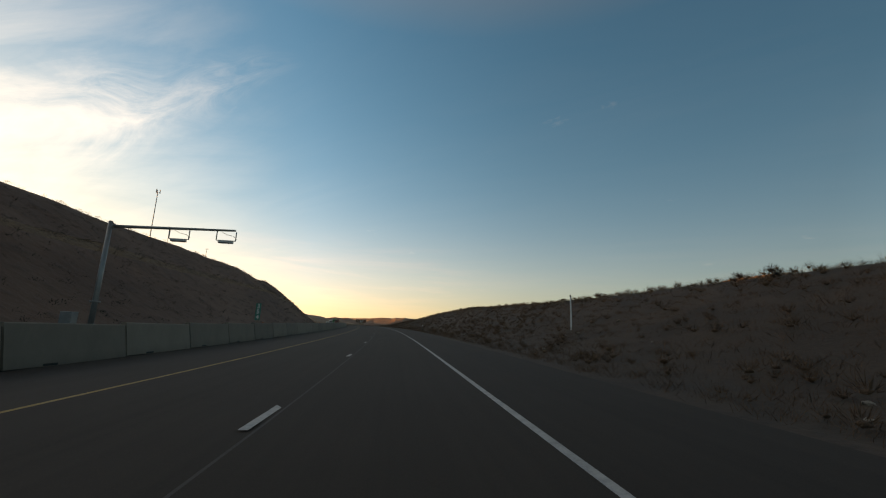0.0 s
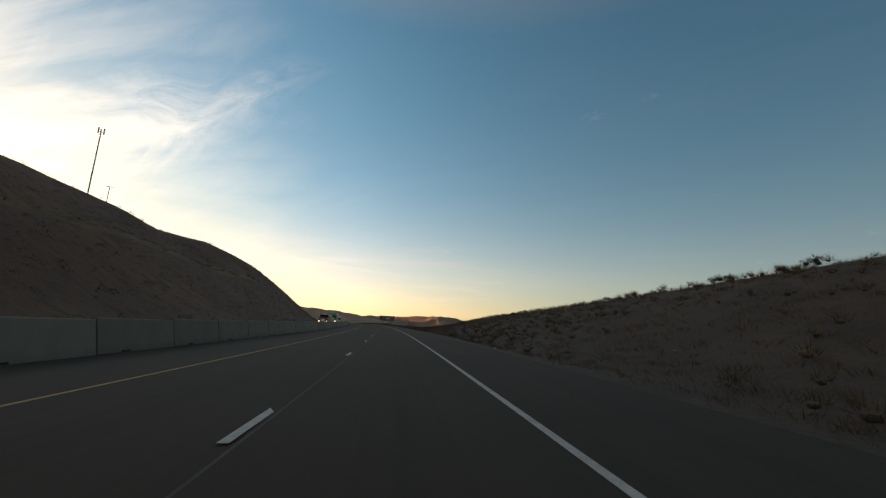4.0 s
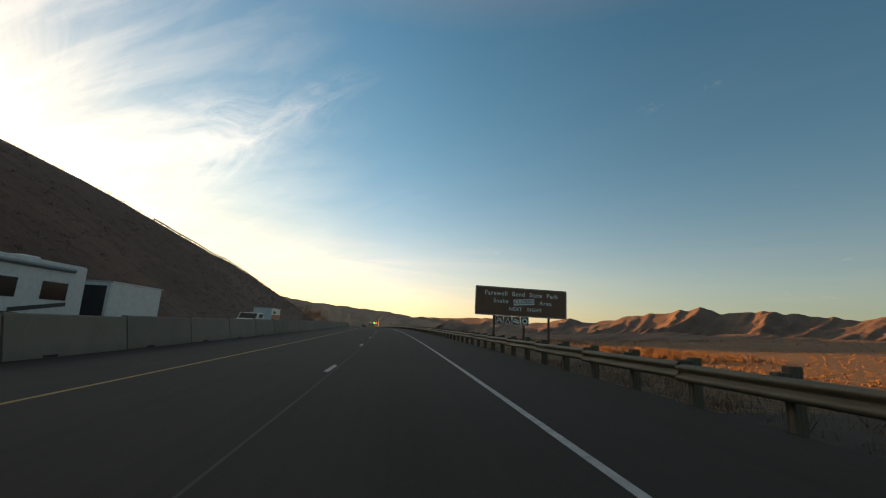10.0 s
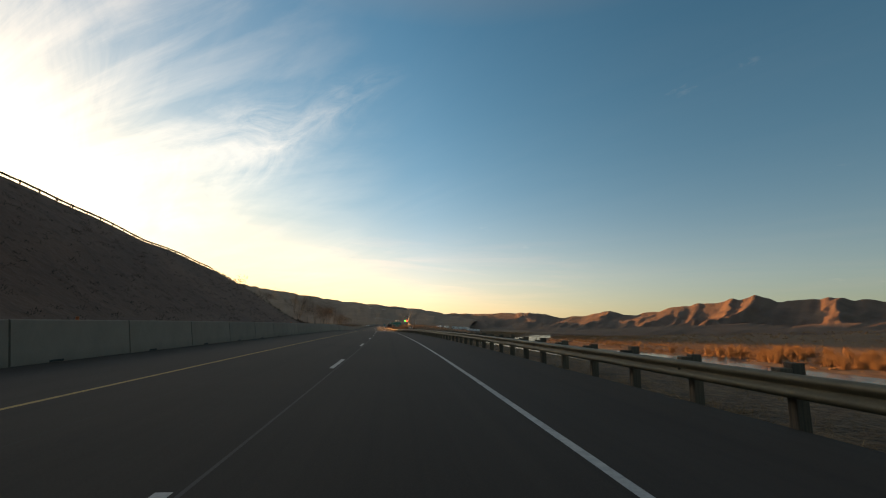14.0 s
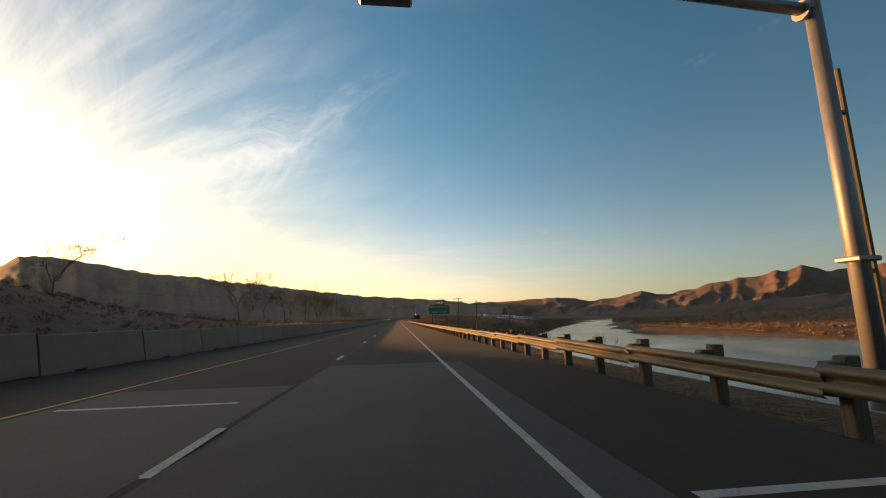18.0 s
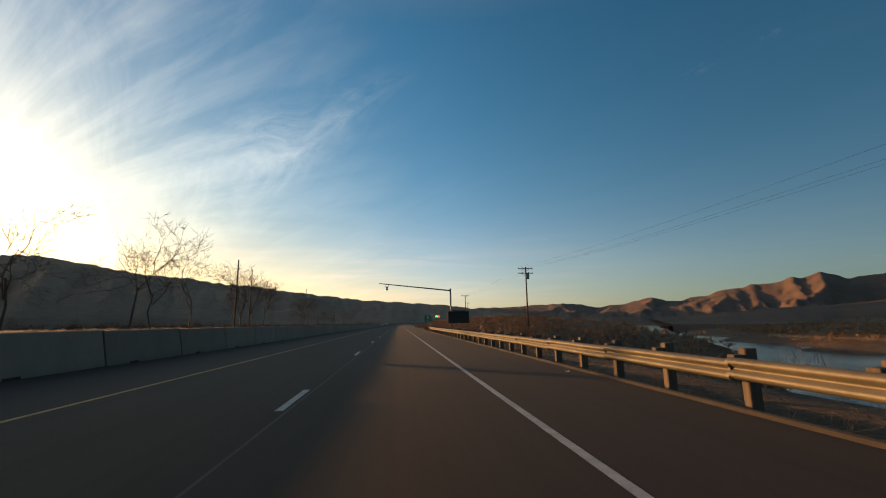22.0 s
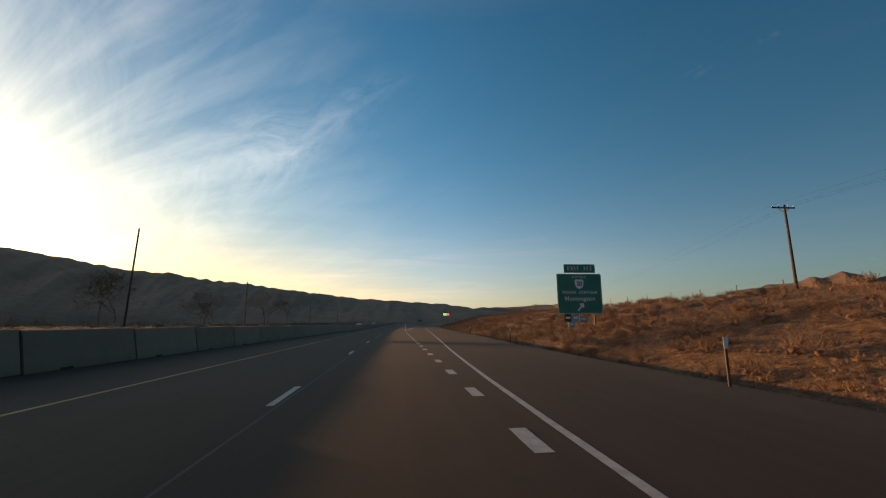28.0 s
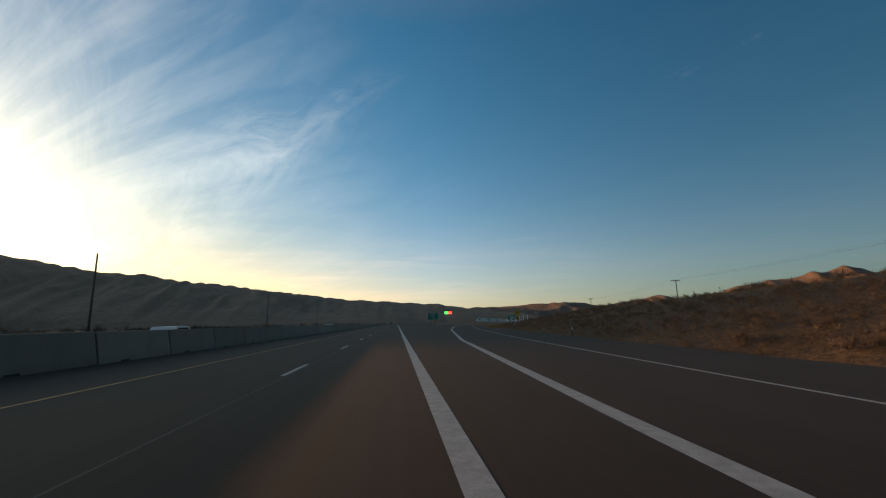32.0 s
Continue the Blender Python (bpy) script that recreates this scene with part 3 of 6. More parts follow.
for i in range(-2, 125):
    ob = part("lane_dash", dash, PAINT_W, road)
    ob.matrix_basis = stand(DASH0 + i * 11.905, -LANE - 0.02, 0.0035)
short = mesh_of("exit_dash", [(-0.11, -0.5, 0), (0.11, -0.5, 0), (0.11, 0.5, 0), (-0.11, 0.5, 0)], [(0, 1, 2, 3)], PAINT_W)
for i in range(28):
    ob = part("exit_dash", short, PAINT_W, road)
    ob.matrix_basis = stand(905.5 + i * 3.4, -0.12, 0.0035)
# weighing slabs with their scale plates
for s0, s1, l0, l1 in ((552, 601, -3.6, 0.60), (584, 597, -7.3, -3.72), (585.4, 588.6, 0.62, 3.1)):
    sw = np.arange(s0, s1, 1.5)
    part("road_slab", strip("road_slab", sw, l0, l1, 0.0015, SLAB, 6), SLAB, road, "light grey concrete slab")
PLATE = worn("scale_plate_concrete", (0.085, 0.074, 0.064), (0.140, 0.124, 0.108), 1.2, 30, 0.85)
GROOVE = worn("plate_frame", (0.014, 0.011, 0.009), (0.026, 0.021, 0.017), 3, 40, 0.9)
for l0, l1 in ((-3.45, -1.62), (-1.52, 0.28)):
    fr = part("plate_frame", strip("plate_frame", np.array([586.5, 587.5]), l0, l1, 0.0022, GROOVE), GROOVE, road, "dark steel frame of a scale plate")
    part("scale_plate", strip("scale_plate", np.array([586.58, 587.42]), l0 + 0.07, l1 - 0.07, 0.0032, PLATE), PLATE, road, "pale scale plate")
for s, l0, l1 in ((594, -7.1, -4.2), (589.2, 0.75, 3.0)):
    line("slab_bar", np.array([s, s + 0.13]), l0, l1, PAINT_W, "white sensor strip")

# ---------- concrete barrier along the median ----------
def barrier_mesh():
    h, n = 5.09, 1.24
    prof = [(-0.33, 0), (-0.325, 0.07), (-0.11, n - 0.03), (-0.085, n), (0.085, n), (0.11, n - 0.03), (0.325, 0.07), (0.33, 0)]
    v = [(x, -h / 2, z) for x, z in prof] + [(x, h / 2, z) for x, z in prof]
    m = len(prof)
    f = [(i, i + 1, m + i + 1, m + i) for i in range(m - 1)] + [tuple(range(m - 1, -1, -1)), tuple(range(m, 2 * m))]
    return mesh_of("concrete_barrier", v, f, CONCRETE)


bar = barrier_mesh()
JOINT = worn("dark_joint", (0.020, 0.016, 0.013), (0.040, 0.032, 0.026), 4, 40, 0.95)
joint = mesh_of("joint", [(x, y, z) for y in (-0.06, 0.06) for x, z in ((-0.27, 0.0), (-0.075, 1.2), (0.075, 1.2), (0.27, 0.0))], [(0, 1, 5, 4), (1, 2, 6, 5), (2, 3, 7, 6), (0, 3, 2, 1), (4, 5, 6, 7)], JOINT)
slot = bake("drain_slot", boxes(((0, 0, 0), (0.03, 0.55, 0.07)), bevel=0.008), JOINT)
for i in range(-6, 285):
    ob = new("concrete_barrier", bar)
    ob.matrix_basis = stand(5.2 * i + 4.6, WALL - 0.33, -0.004)
    tagged(ob, "tall weathered grey concrete median barrier segment", "barrier", "median barrier segments")
    part("joint", joint, JOINT, ob, "dark recessed joint").location = (0, 2.6, 0)
    part("drain_slot", slot, JOINT, ob, "dark drain slot").location = (0.319, -1.0, 0.045)

# dark gravel verge between the shoulder and the last bank
VERGE = worn("dark_verge_gravel", (0.016, 0.012, 0.009), (0.034, 0.026, 0.019), 2.0, 30, 0.95, 0, 0.6)
sv = np.arange(796, 1100, 1.5)
wav = 0.28 * rough(sv, sv * 0.3, 5) + 0.25 * rough(sv, sv * 0.1, 17)
verge = new("verge", strip("verge", sv, 3.1 + exit_l(sv) * 0.95, 3.1 + np.minimum(1, (sv - 796) / 22) * (1.65 + wav) + exit_l(sv) * 0.95, 0.0, VERGE, 5))
tagged(verge, "strip of dark gravel along the edge of the shoulder", "verge", kind="structure")

# ---------- mountains ----------
HUB = at(650.0, 0.0, 0.0)
# bearing to the left of y and height of the skyline, both in degrees
RIGHT_AZ = [-75, -62, -52, -47, -45, -43, -41, -39, -36, -34, -31.5, -29, -27, -24.5, -21.5, -19.5, -16.5, -15, -13.4, -12, -10, -7, -5]
RIGHT_EL = [3.2, 3.0, 3.4, 3.7, 3.6, 3.2, 3.5, 3.6, 4.0, 4.1, 3.7, 4.35, 4.0, 3.65, 3.2, 2.7, 2.15, 2.05, 2.65, 2.2, 1.85, 1.55, 1.2]
MID_AZ = [-20, -14, -10, -7, -5, -3, 0, 3, 6, 9, 12, 15, 20]
MID_EL = [0.3, 0.7, 1.0, 1.5, 1.95, 2.15, 2.0, 1.85, 1.75, 1.7, 1.6, 1.3, 0.5]
LEFT_AZ = [4, 8, 11, 14.5, 20, 23.6, 25.5, 29, 31, 34, 38.5, 43, 47, 50.5, 53, 57, 59, 61.5, 64, 70, 80, 95]
LEFT_EL = [1.1, 1.5, 2.0, 2.4, 2.7, 3.0, 3.2, 3.55, 3.95, 4.2, 4.75, 5.25, 5.6, 6.0, 6.4, 7.1, 6.8, 4.6, 3.2, 2.8, 2.8, 2.8]


def ridge(name, az, el, r_foot, r_top, mat, label, spur, seed, step=0.25, power=1.25, jag=0.05):
    a = np.arange(az[0], az[-1] + 0.01, step)
    e = np.interp(a, az, el)
    g = np.random.default_rng(seed)
    ph = g.uniform(0, 6.28, 12)
    fr = g.uniform(0.35, 2.6, 12)
    e = e * (1 + jag * sum(np.sin(a * f * 2.1 + p) / (1 + f) for f, p in zip(fr, ph)) / 3)
    u = np.concatenate([np.linspace(0, 1, 44), [1.12, 1.35]])
    A, U = np.meshgrid(a, u, indexing="ij")
    r = r_foot + (r_top - r_foot) * U
    x = HUB[0] - np.sin(np.radians(A)) * r
    y = HUB[1] + np.cos(np.radians(A)) * r
    rm = np.array([noise.ridged_multi_fractal(Vector((pa / 6.0, pu * 1.0 + pa * 0.05, seed * 3.7)), 0.95, 2.1, 6, 1.0, 2.0) for pa, pu in zip(A.ravel(), U.ravel())]).reshape(x.shape)
    rm = np.clip(rm / 2.2, 0, 1.1)
    top = np.tan(np.radians(e))[:, None] * r_top
    body = np.where(U <= 1, U ** power, 1 - (U - 1) * 1.3)
    cut = np.clip(1 - U, 0, 1) ** 0.6 * np.clip(U * 4, 0, 1)
    fine_cut = np.array([noise.fractal(Vector((pa / 1.5, pu * 2.0, seed * 1.3)), 1.0, 2.0, 4) for pa, pu in zip(A.ravel(), U.ravel())]).reshape(x.shape)
    z = top * np.clip(body + (spur * (rm - 0.62) + 0.07 * fine_cut) * cut, 0, 0.985)
    z = z - 6 + 2.5
    z[:, 0] = -9
    n, k = A.shape
    i = np.arange((n - 1) * (k - 1))
    q = (i // (k - 1)) * k + i % (k - 1)
    ob = new(name, mesh_of(name, np.stack([x, y, z], -1).reshape(-1, 3), np.stack([q, q + k, q + k + 1, q + 1], 1), mat, True))
    return tagged(ob, label, "mountains", kind="structure")


ridge("mountain_range", RIGHT_AZ, RIGHT_EL, 1250, 4300, FAR_HILL, "bare red-brown desert mountains with gullied flanks", 0.46, 3, 0.2, power=1.4, jag=0.05)
ridge("mountain_range", MID_AZ, MID_EL, 1700, 4200, FAR_HILL, "low bare brown hills beyond the river", 0.5, 5)
ridge("mountain_range", LEFT_AZ, LEFT_EL, 1100, 4000, HILL_FAR, "long dark ridge against the evening sun", 0.22, 9, power=0.8)
RIGHT2_AZ = [-70, -60, -50, -44, -40, -36, -32, -28, -24, -18, -12]
RIGHT2_EL = [1.2, 1.5, 1.6, 1.7, 1.9, 1.4, 1.7, 1.3, 1.2, 0.7, 0.2]
ridge("foothills", RIGHT2_AZ, RIGHT2_EL, 560, 1350, FAR_HILL, "rounded straw-brown foothills above the river plain", 0.5, 11, 0.3)
# the bare hill that stands up over the plain beyond the first bank
hx, hy, _ = at(280.0, 0.0, 0) + np.array([763.0, 477.0, 0.0])
gx, gy = np.meshgrid(np.linspace(-1, 1, 41), np.linspace(-1, 1, 41), indexing="ij")
rr = np.sqrt(gx ** 2 + gy ** 2)
hz = 135 * np.clip(1 - rr ** 2, 0, 1) ** 1.1 * (1 + 0.25 * rough(gx * 330, gy * 330, 150) + 0.06 * rough(gx * 330, gy * 330, 35)) - 8
i = np.arange(40 * 40)
q = (i // 40) * 41 + i % 40
knoll = new("knoll", mesh_of("knoll", np.stack([hx + gx * 330, hy + gy * 330, hz], -1).reshape(-1, 3), np.stack([q, q + 41, q + 42, q + 1], 1), GROUND, True))
tagged(knoll, "bare straw-brown hill rising over the plain", "hill", kind="structure")

# ---------- guardrail beside the river ----------
RAIL_L, RAIL_A, RAIL_B = 3.1, 316.0, 791.0


def rail_mesh(length):
    prof = [(0.0, 0.156), (-0.03, 0.150), (-0.075, 0.118), (-0.083, 0.085), (-0.07, 0.055), (-0.015, 0.02), (0.0, 0.0), (-0.015, -0.02), (-0.07, -0.055), (-0.083, -0.085), (-0.075, -0.118), (-0.03, -0.150), (0.0, -0.156)]
    out = [(x, z) for x, z in prof] + [(x + 0.006, z) for x, z in reversed(prof)]
    m = len(out)
    v = [(x, -length / 2, z) for x, z in out] + [(x, length / 2, z) for x, z in out]
    f = [(i, (i + 1) % m, m + (i + 1) % m, m + i) for i in range(m)]
    return mesh_of("rail_panel", v, f, STEEL, True)


guard = thing("guardrail", stand(553, RAIL_L, 0), "galvanised steel W-beam guardrail on timber posts beside the river", "guardrail")
inv = guard.matrix_basis.inverted()


def under(parent_inv, ob, m):
    ob.matrix_basis = parent_inv @ m
    return ob


wood_post = bake("post", boxes(((0, 0, -0.15), (0.19, 0.15, 1.98)), bevel=0.012), TIMBER)
wood_block = bake("block", boxes(((0, 0, 0), (0.19, 0.15, 0.36)), bevel=0.01), TIMBER)
bolt = bake("bolt", tubes(((-0.03, 0, 0), (0.01, 0, 0), 0.022), seg=6), STEEL)
panel = rail_mesh(3.86)
n_post = int((RAIL_B - RAIL_A) / 1.905)
rnd = random.Random(4)
for i in range(n_post + 1):
    s = RAIL_A + i * 1.905
    flare = 0.9 * max(0, (RAIL_A + 11 - s) / 11) ** 2 + 1.2 * max(0, (s - RAIL_B + 14) / 14) ** 2
    l = RAIL_L + flare
    under(inv, part("post", wood_post, TIMBER, guard), stand(s, l + 0.29, rnd.uniform(-0.02, 0.03), rnd.uniform(-3, 3)))
    under(inv, part("block", wood_block, TIMBER, guard), stand(s, l + 0.10, 0.60, 0))
    if i % 2 == 0 and s + 3.9 < RAIL_B + 2:
        f2 = 0.9 * max(0, (RAIL_A + 11 - s - 3.81) / 11) ** 2 + 1.2 * max(0, (s + 3.81 - RAIL_B + 14) / 14) ** 2
        under(inv, part("rail_panel", panel, STEEL, guard), stand(s + 1.905, RAIL_L + (flare + f2) / 2 + 0.0025 * (i // 2 % 2), 0.575 + rnd.uniform(-0.002, 0.002), math.degrees(math.atan2(flare - f2, 3.81))))
        under(inv, part("bolt", bolt, STEEL, guard), stand(s, l - 0.01, 0.575))

under(inv, part("end_plate", boxes(((0, 0, 0), (0.09, 0.42, 0.40)), bevel=0.02), STEEL, guard, "flat galvanised end plate"), stand(RAIL_B - 0.4, RAIL_L + 1.05, 0.58, -8))
# low kerb under the rail
KERB = worn("kerb_asphalt", (0.030, 0.023, 0.017), (0.052, 0.039, 0.029), 3, 40, 0.95)
ks = np.arange(630.0, 790.0, 5.0)
kl = RAIL_L - 0.12 + 1.2 * (np.maximum(0, (ks - RAIL_B + 14) / 14)) ** 2
kerb = mesh_of("kerb", np.concatenate([at(ks, kl + d, z) for d, z in ((0.0, -0.02), (0.03, 0.05), (0.10, 0.06), (0.15, -0.02))]), [(c * len(ks) + i, c * len(ks) + i + 1, (c + 1) * len(ks) + i + 1, (c + 1) * len(ks) + i) for c in range(3) for i in range(len(ks) - 1)], KERB)
tagged(new("kerb", kerb), "low weathered asphalt kerb running under the guardrail", "kerb", kind="structure")

# a lighter rail along the crest of the hillside
crest_rail = thing("guardrail", stand(520, -60, 0), "weathered steel guardrail along the hill crest against the sky", "guardrail")
inv = crest_rail.matrix_basis.inverted()
thin_post = bake("post", boxes(((0, 0, 0.05), (0.16, 0.16, 1.2))), TIMBER)
for i in range(48):
    s = 440 + i * 3.81
    l = -26.5 - float(np.interp(s, [0, 250, 450, 600, 700], [36, 35, 35, 32, 14])) + 1.0
    z, z2 = float(ground_z(s, l)), float(ground_z(s + 3.81, l))
    under(inv, part("post", thin_post, TIMBER, crest_rail), stand(s, l, z))
    m = stand(s + 1.905, l, (z + z2) / 2 + 0.45) @ Matrix.Rotation(math.atan2(z2 - z + float(road_z(s + 3.81) - road_z(s)), 3.81), 4, "X")
    under(inv, part("rail_panel", panel, STEEL, crest_rail), m)


# ---------- mast arms over the road ----------
def bracket(parent, x, z, y=0.0):
    """A scanner hung in a U-shaped frame from the arm."""
    fr = part("frame", tubes(((x - 0.62, y, z), (x - 0.62, y, z - 0.62), 0.035), ((x + 0.62, y, z), (x + 0.62, y, z - 0.62), 0.035), ((x - 0.62, y, z - 0.62), (x + 0.62, y, z - 0.62), 0.03), seg=6), POLE_GREY, parent, "hanging steel U-frame")
    part("scanner", boxes(((x, y, z - 0.72), (0.92, 0.34, 0.17)), bevel=0.03), ALU, fr, "pale scanner housing")
    part("cable", tubes(((x - 0.3, y, z - 0.05), (x, y, z - 0.22), 0.014), ((x, y, z - 0.22), (x + 0.45, y, z - 0.30), 0.014), ((x + 0.45, y, z - 0.30), (x + 0.7, y, z - 0.5), 0.014), seg=5), BLACK, fr, "black cable")


def mast(s, l, tip, h_pole, h_arm, h_tip, label, units):
    ob = thing("mast_arm", stand(s, l), label, "mast arm")
    g = float(ground_z(s, l)) if abs(l) > 4 else 0
    part("pole", tubes(((0, 0, g - 0.3), (0, 0, h_pole), 0.17, 0.13), seg=12), POLE_GREY, ob, smooth=True)
    part("pole_cap", tubes(((0, 0, h_pole), (0, 0, h_pole + 0.06), 0.15, 0.08), seg=12), POLE_GREY, ob)
    part("base_plate", boxes(((0, 0, g + 0.05), (0.5, 0.5, 0.06)), bevel=0.01), POLE_GREY, ob)
    part("arm", tubes(((0, 0, h_arm), (tip - l, 0, h_tip), 0.115, 0.07), seg=10), POLE_GREY, ob, smooth=True)
    part("flange", tubes(((0.18 * (1 if tip > l else -1), 0, h_arm), (0.26 * (1 if tip > l else -1), 0, h_arm), 0.2), seg=10), POLE_GREY, ob)
    for f in units:
        x = (tip - l) * f
        bracket(ob, x, h_arm + (h_tip - h_arm) * f - 0.08)
    for z in (g + 0.35, g + 2.6):
        part("clamp", boxes(((0, 0, z), (0.44, 0.44, 0.09)), bevel=0.02), POLE_GREY, ob)
    return ob


mast(29, -20.6, -12.8, 7.7, 7.4, 7.6, "dark steel mast arm with two hanging scanners over the oncoming lanes", (0.55, 0.93))
m2 = mast(592.6, 6.6, -7.3, 7.4, 7.05, 8.05, "grey steel mast arm with two hanging scanners beside the guardrail", (0.59, 0.89))
part("antenna_pole", tubes(((0.42, 0.1, -2.2), (0.42, 0.1, 5.9), 0.05), seg=8), STEEL, m2, "slim bright conduit pole")
part("standoff", tubes(((0.1, 0.05, 5.0), (0.42, 0.1, 5.0), 0.05), seg=6), STEEL, m2)
part("standoff", tubes(((0.1, 0.05, 2.0), (0.42, 0.1, 2.0), 0.04), seg=6), STEEL, m2)
m3 = mast(783.4, 6.9, -5.0, 6.95, 6.65, 7.9, "grey steel mast arm with one hanging camera beside the guardrail", ())
fr = part("frame", tubes(((-10.88, 0, 7.76), (-10.88, 0, 7.36), 0.03), ((-10.3, 0, 7.7), (-10.3, 0, 7.36), 0.03), ((-10.88, 0, 7.36), (-10.3, 0, 7.36), 0.03), seg=6), POLE_GREY, m3)
part("camera_housing", tubes(((-10.59, 0, 7.33), (-10.59, 0, 6.76), 0.19, 0.23), seg=12), ALU, fr, "pale drum-shaped camera housing")
# stub conduit and cabinet by the first mast
ob = thing("service_pole", stand(33, -23.0, 0), "slender white metal service pole behind the barrier", "pole")
part("pole", tubes(((0, 0, -0.3), (0, 0, 4.6), 0.06, 0.05)), LETTER, ob)
ob = thing("control_cabinet", stand(30, -22.6, 0), "grey metal control cabinet on a concrete pad", "cabinet")
part("body", boxes(((0, 0, 1.1), (0.7, 0.6, 1.5)), bevel=0.02), POLE_GREY, ob)
part("door", boxes(((0, -0.31, 1.1), (0.6, 0.02, 1.36))), POLE_GREY, ob)
part("pad", boxes(((0, 0, 0.15), (0.9, 0.8, 0.4))), CONCRETE, ob)
# cabinet by the river with three timber guard posts
cab_z = float(ground_z(581.0, 6.2))
ob = thing("control_cabinet", stand(581.6, 6.3, cab_z, 8), "pale metal control cabinet glowing in the low sun", "cabinet")
top = 1.45 - cab_z
part("body", boxes(((0, 0, top / 2), (0.95, 0.62, top)), bevel=0.015), LETTER, ob)
part("door", boxes(((0, -0.32, top / 2), (0.86, 0.02, top - 0.2))), LETTER, ob)
part("hood", boxes(((0, 0, top + 0.03), (1.02, 0.7, 0.06)), bevel=0.01), ALU, ob)
for i, (dl, ds) in enumerate(((-0.80, -0.75), (-0.32, -0.8), (0.16, -0.7))):
    p = thing("guard_post", stand(581.6 + ds, 6.3 + dl, cab_z), "rough brown timber guard post in front of the cabinet", "post", "cabinet guard posts")
    part("post", boxes(((0, 0, top / 2 - 0.2), (0.2, 0.2, top + 0.7 + 0.08 * i)), bevel=0.02), TIMBER, p)


# ---------- signs ----------
def panel_mesh(w, h, r=0.12, t=0.04):
    """A sign panel with rounded corners in the x-z plane, its face at -t/2."""
    out = []
    for cx, cz, a0 in ((w / 2 - r, h / 2 - r, 0), (-w / 2 + r, h / 2 - r, 90), (-w / 2 + r, -h / 2 + r, 180), (w / 2 - r, -h / 2 + r, 270)):
        out += [(cx + r * math.cos(radians(a0 + k * 22.5)), cz + r * math.sin(radians(a0 + k * 22.5))) for k in range(5)]
    m = len(out)
    v = [(x, -t / 2, z) for x, z in out] + [(x, t / 2, z) for x, z in out]
    f = [tuple(range(m)), tuple(range(2 * m - 1, m - 1, -1))] + [(i, m + i, m + (i + 1) % m, (i + 1) % m) for i in range(m)]
    return v, f


def board(name, w, h, mat, parent, at_xyz, label="", border=None, inset=0.05, r=0.12):
    v, f = panel_mesh(w, h, r)
    ob = part(name, mesh_of(name, v, f, mat), mat, parent, label)
    ob.matrix_basis = Matrix.Translation(at_xyz)
    if border:
        a, _ = panel_mesh(w - 2 * inset, h - 2 * inset, max(0.02, r - inset))
        b, _ = panel_mesh(w - 2 * inset - 0.05, h - 2 * inset - 0.05, max(0.015, r - inset - 0.02))
        m = len(a) // 2
        vv = [(x, -0.024, z) for x, _, z in a[:m]] + [(x, -0.024, z) for x, _, z in b[:m]]
        part("border", mesh_of("border", vv, [(i, (i + 1) % m, m + (i + 1) % m, m + i) for i in range(m)], border), border, ob, "thin white border line")
    return ob


def legs(parent, xs, z_top, mat, s, l, w=0.14, d=0.14):
    for x in xs:
        g = float(ground_z(s, l + x))
        part("leg", boxes(((x, 0.1, (z_top + g - 0.4) / 2), (w, d, z_top - g + 0.4)), bevel=0.008), mat, parent)


fs = thing("park_sign", stand(363.4, 9.2, 0, 2.0), "large brown park sign on dark legs with a white strip", "road sign")
legs(fs, (-2.45, 0.25, 2.55), 4.3, POLE_WOOD, 363.4, 9.2, 0.16, 0.16)
b = board("panel", 8.4, 2.5, BROWN, fs, (0, 0, 3.35), "brown panel", LETTER)
words("Farewell  Bend  State  Park", 0.55, LETTER, b, (0, -0.03, 0.68), spacing=1.1, bold=0.006)
words("Snake", 0.52, LETTER, b, (-1.9, -0.03, 0.02), spacing=1.15, bold=0.006)
words("Area", 0.52, LETTER, b, (2.2, -0.03, 0.02), spacing=1.15, bold=0.006)
words("NEXT   RIGHT", 0.43, LETTER, b, (0.35, -0.03, -0.62), spacing=1.12, bold=0.006)
c = board("closed_strip", 1.9, 0.52, LETTER, b, (0.2, -0.045, 0.03), "white strip with black capitals", r=0.03)
c.matrix_basis = c.matrix_basis @ Matrix.Rotation(radians(-5), 4, "Y")
words("CLOSED", 0.47, BLACK, c, (0, -0.03, 0), spacing=1.05, bold=0.004)
icons = [board("symbol_panel", 0.74, 0.74, BROWN, fs, (-2.02 + 0.77 * k, -0.01, 1.72), "square brown symbol panel", LETTER, 0.02, 0.04) for k in range(4)]
part("picnic_table", boxes(((0, -0.03, 0.14), (0.34, 0.01, 0.06)), ((0, -0.03, -0.03), (0.56, 0.01, 0.05)), ((-0.13, -0.03, -0.05), (0.06, 0.01, 0.4), Matrix.Rotation(0.4, 4, "Y")), ((0.13, -0.03, -0.05), (0.06, 0.01, 0.4), Matrix.Rotation(-0.4, 4, "Y"))), LETTER, icons[0])
part("tent", boxes(((-0.12, -0.03, -0.02), (0.06, 0.01, 0.52), Matrix.Rotation(0.42, 4, "Y")), ((0.12, -0.03, -0.02), (0.06, 0.01, 0.52), Matrix.Rotation(-0.42, 4, "Y")), ((0, -0.03, -0.23), (0.5, 0.01, 0.05))), LETTER, icons[1])
part("boat_ramp", boxes(((0, -0.03, 0.1), (0.5, 0.01, 0.09), Matrix.Rotation(0.45, 4, "Y")), ((0, -0.03, -0.1), (0.56, 0.01, 0.16), Matrix.Rotation(0.3, 4, "Y"))), LETTER, icons[2])
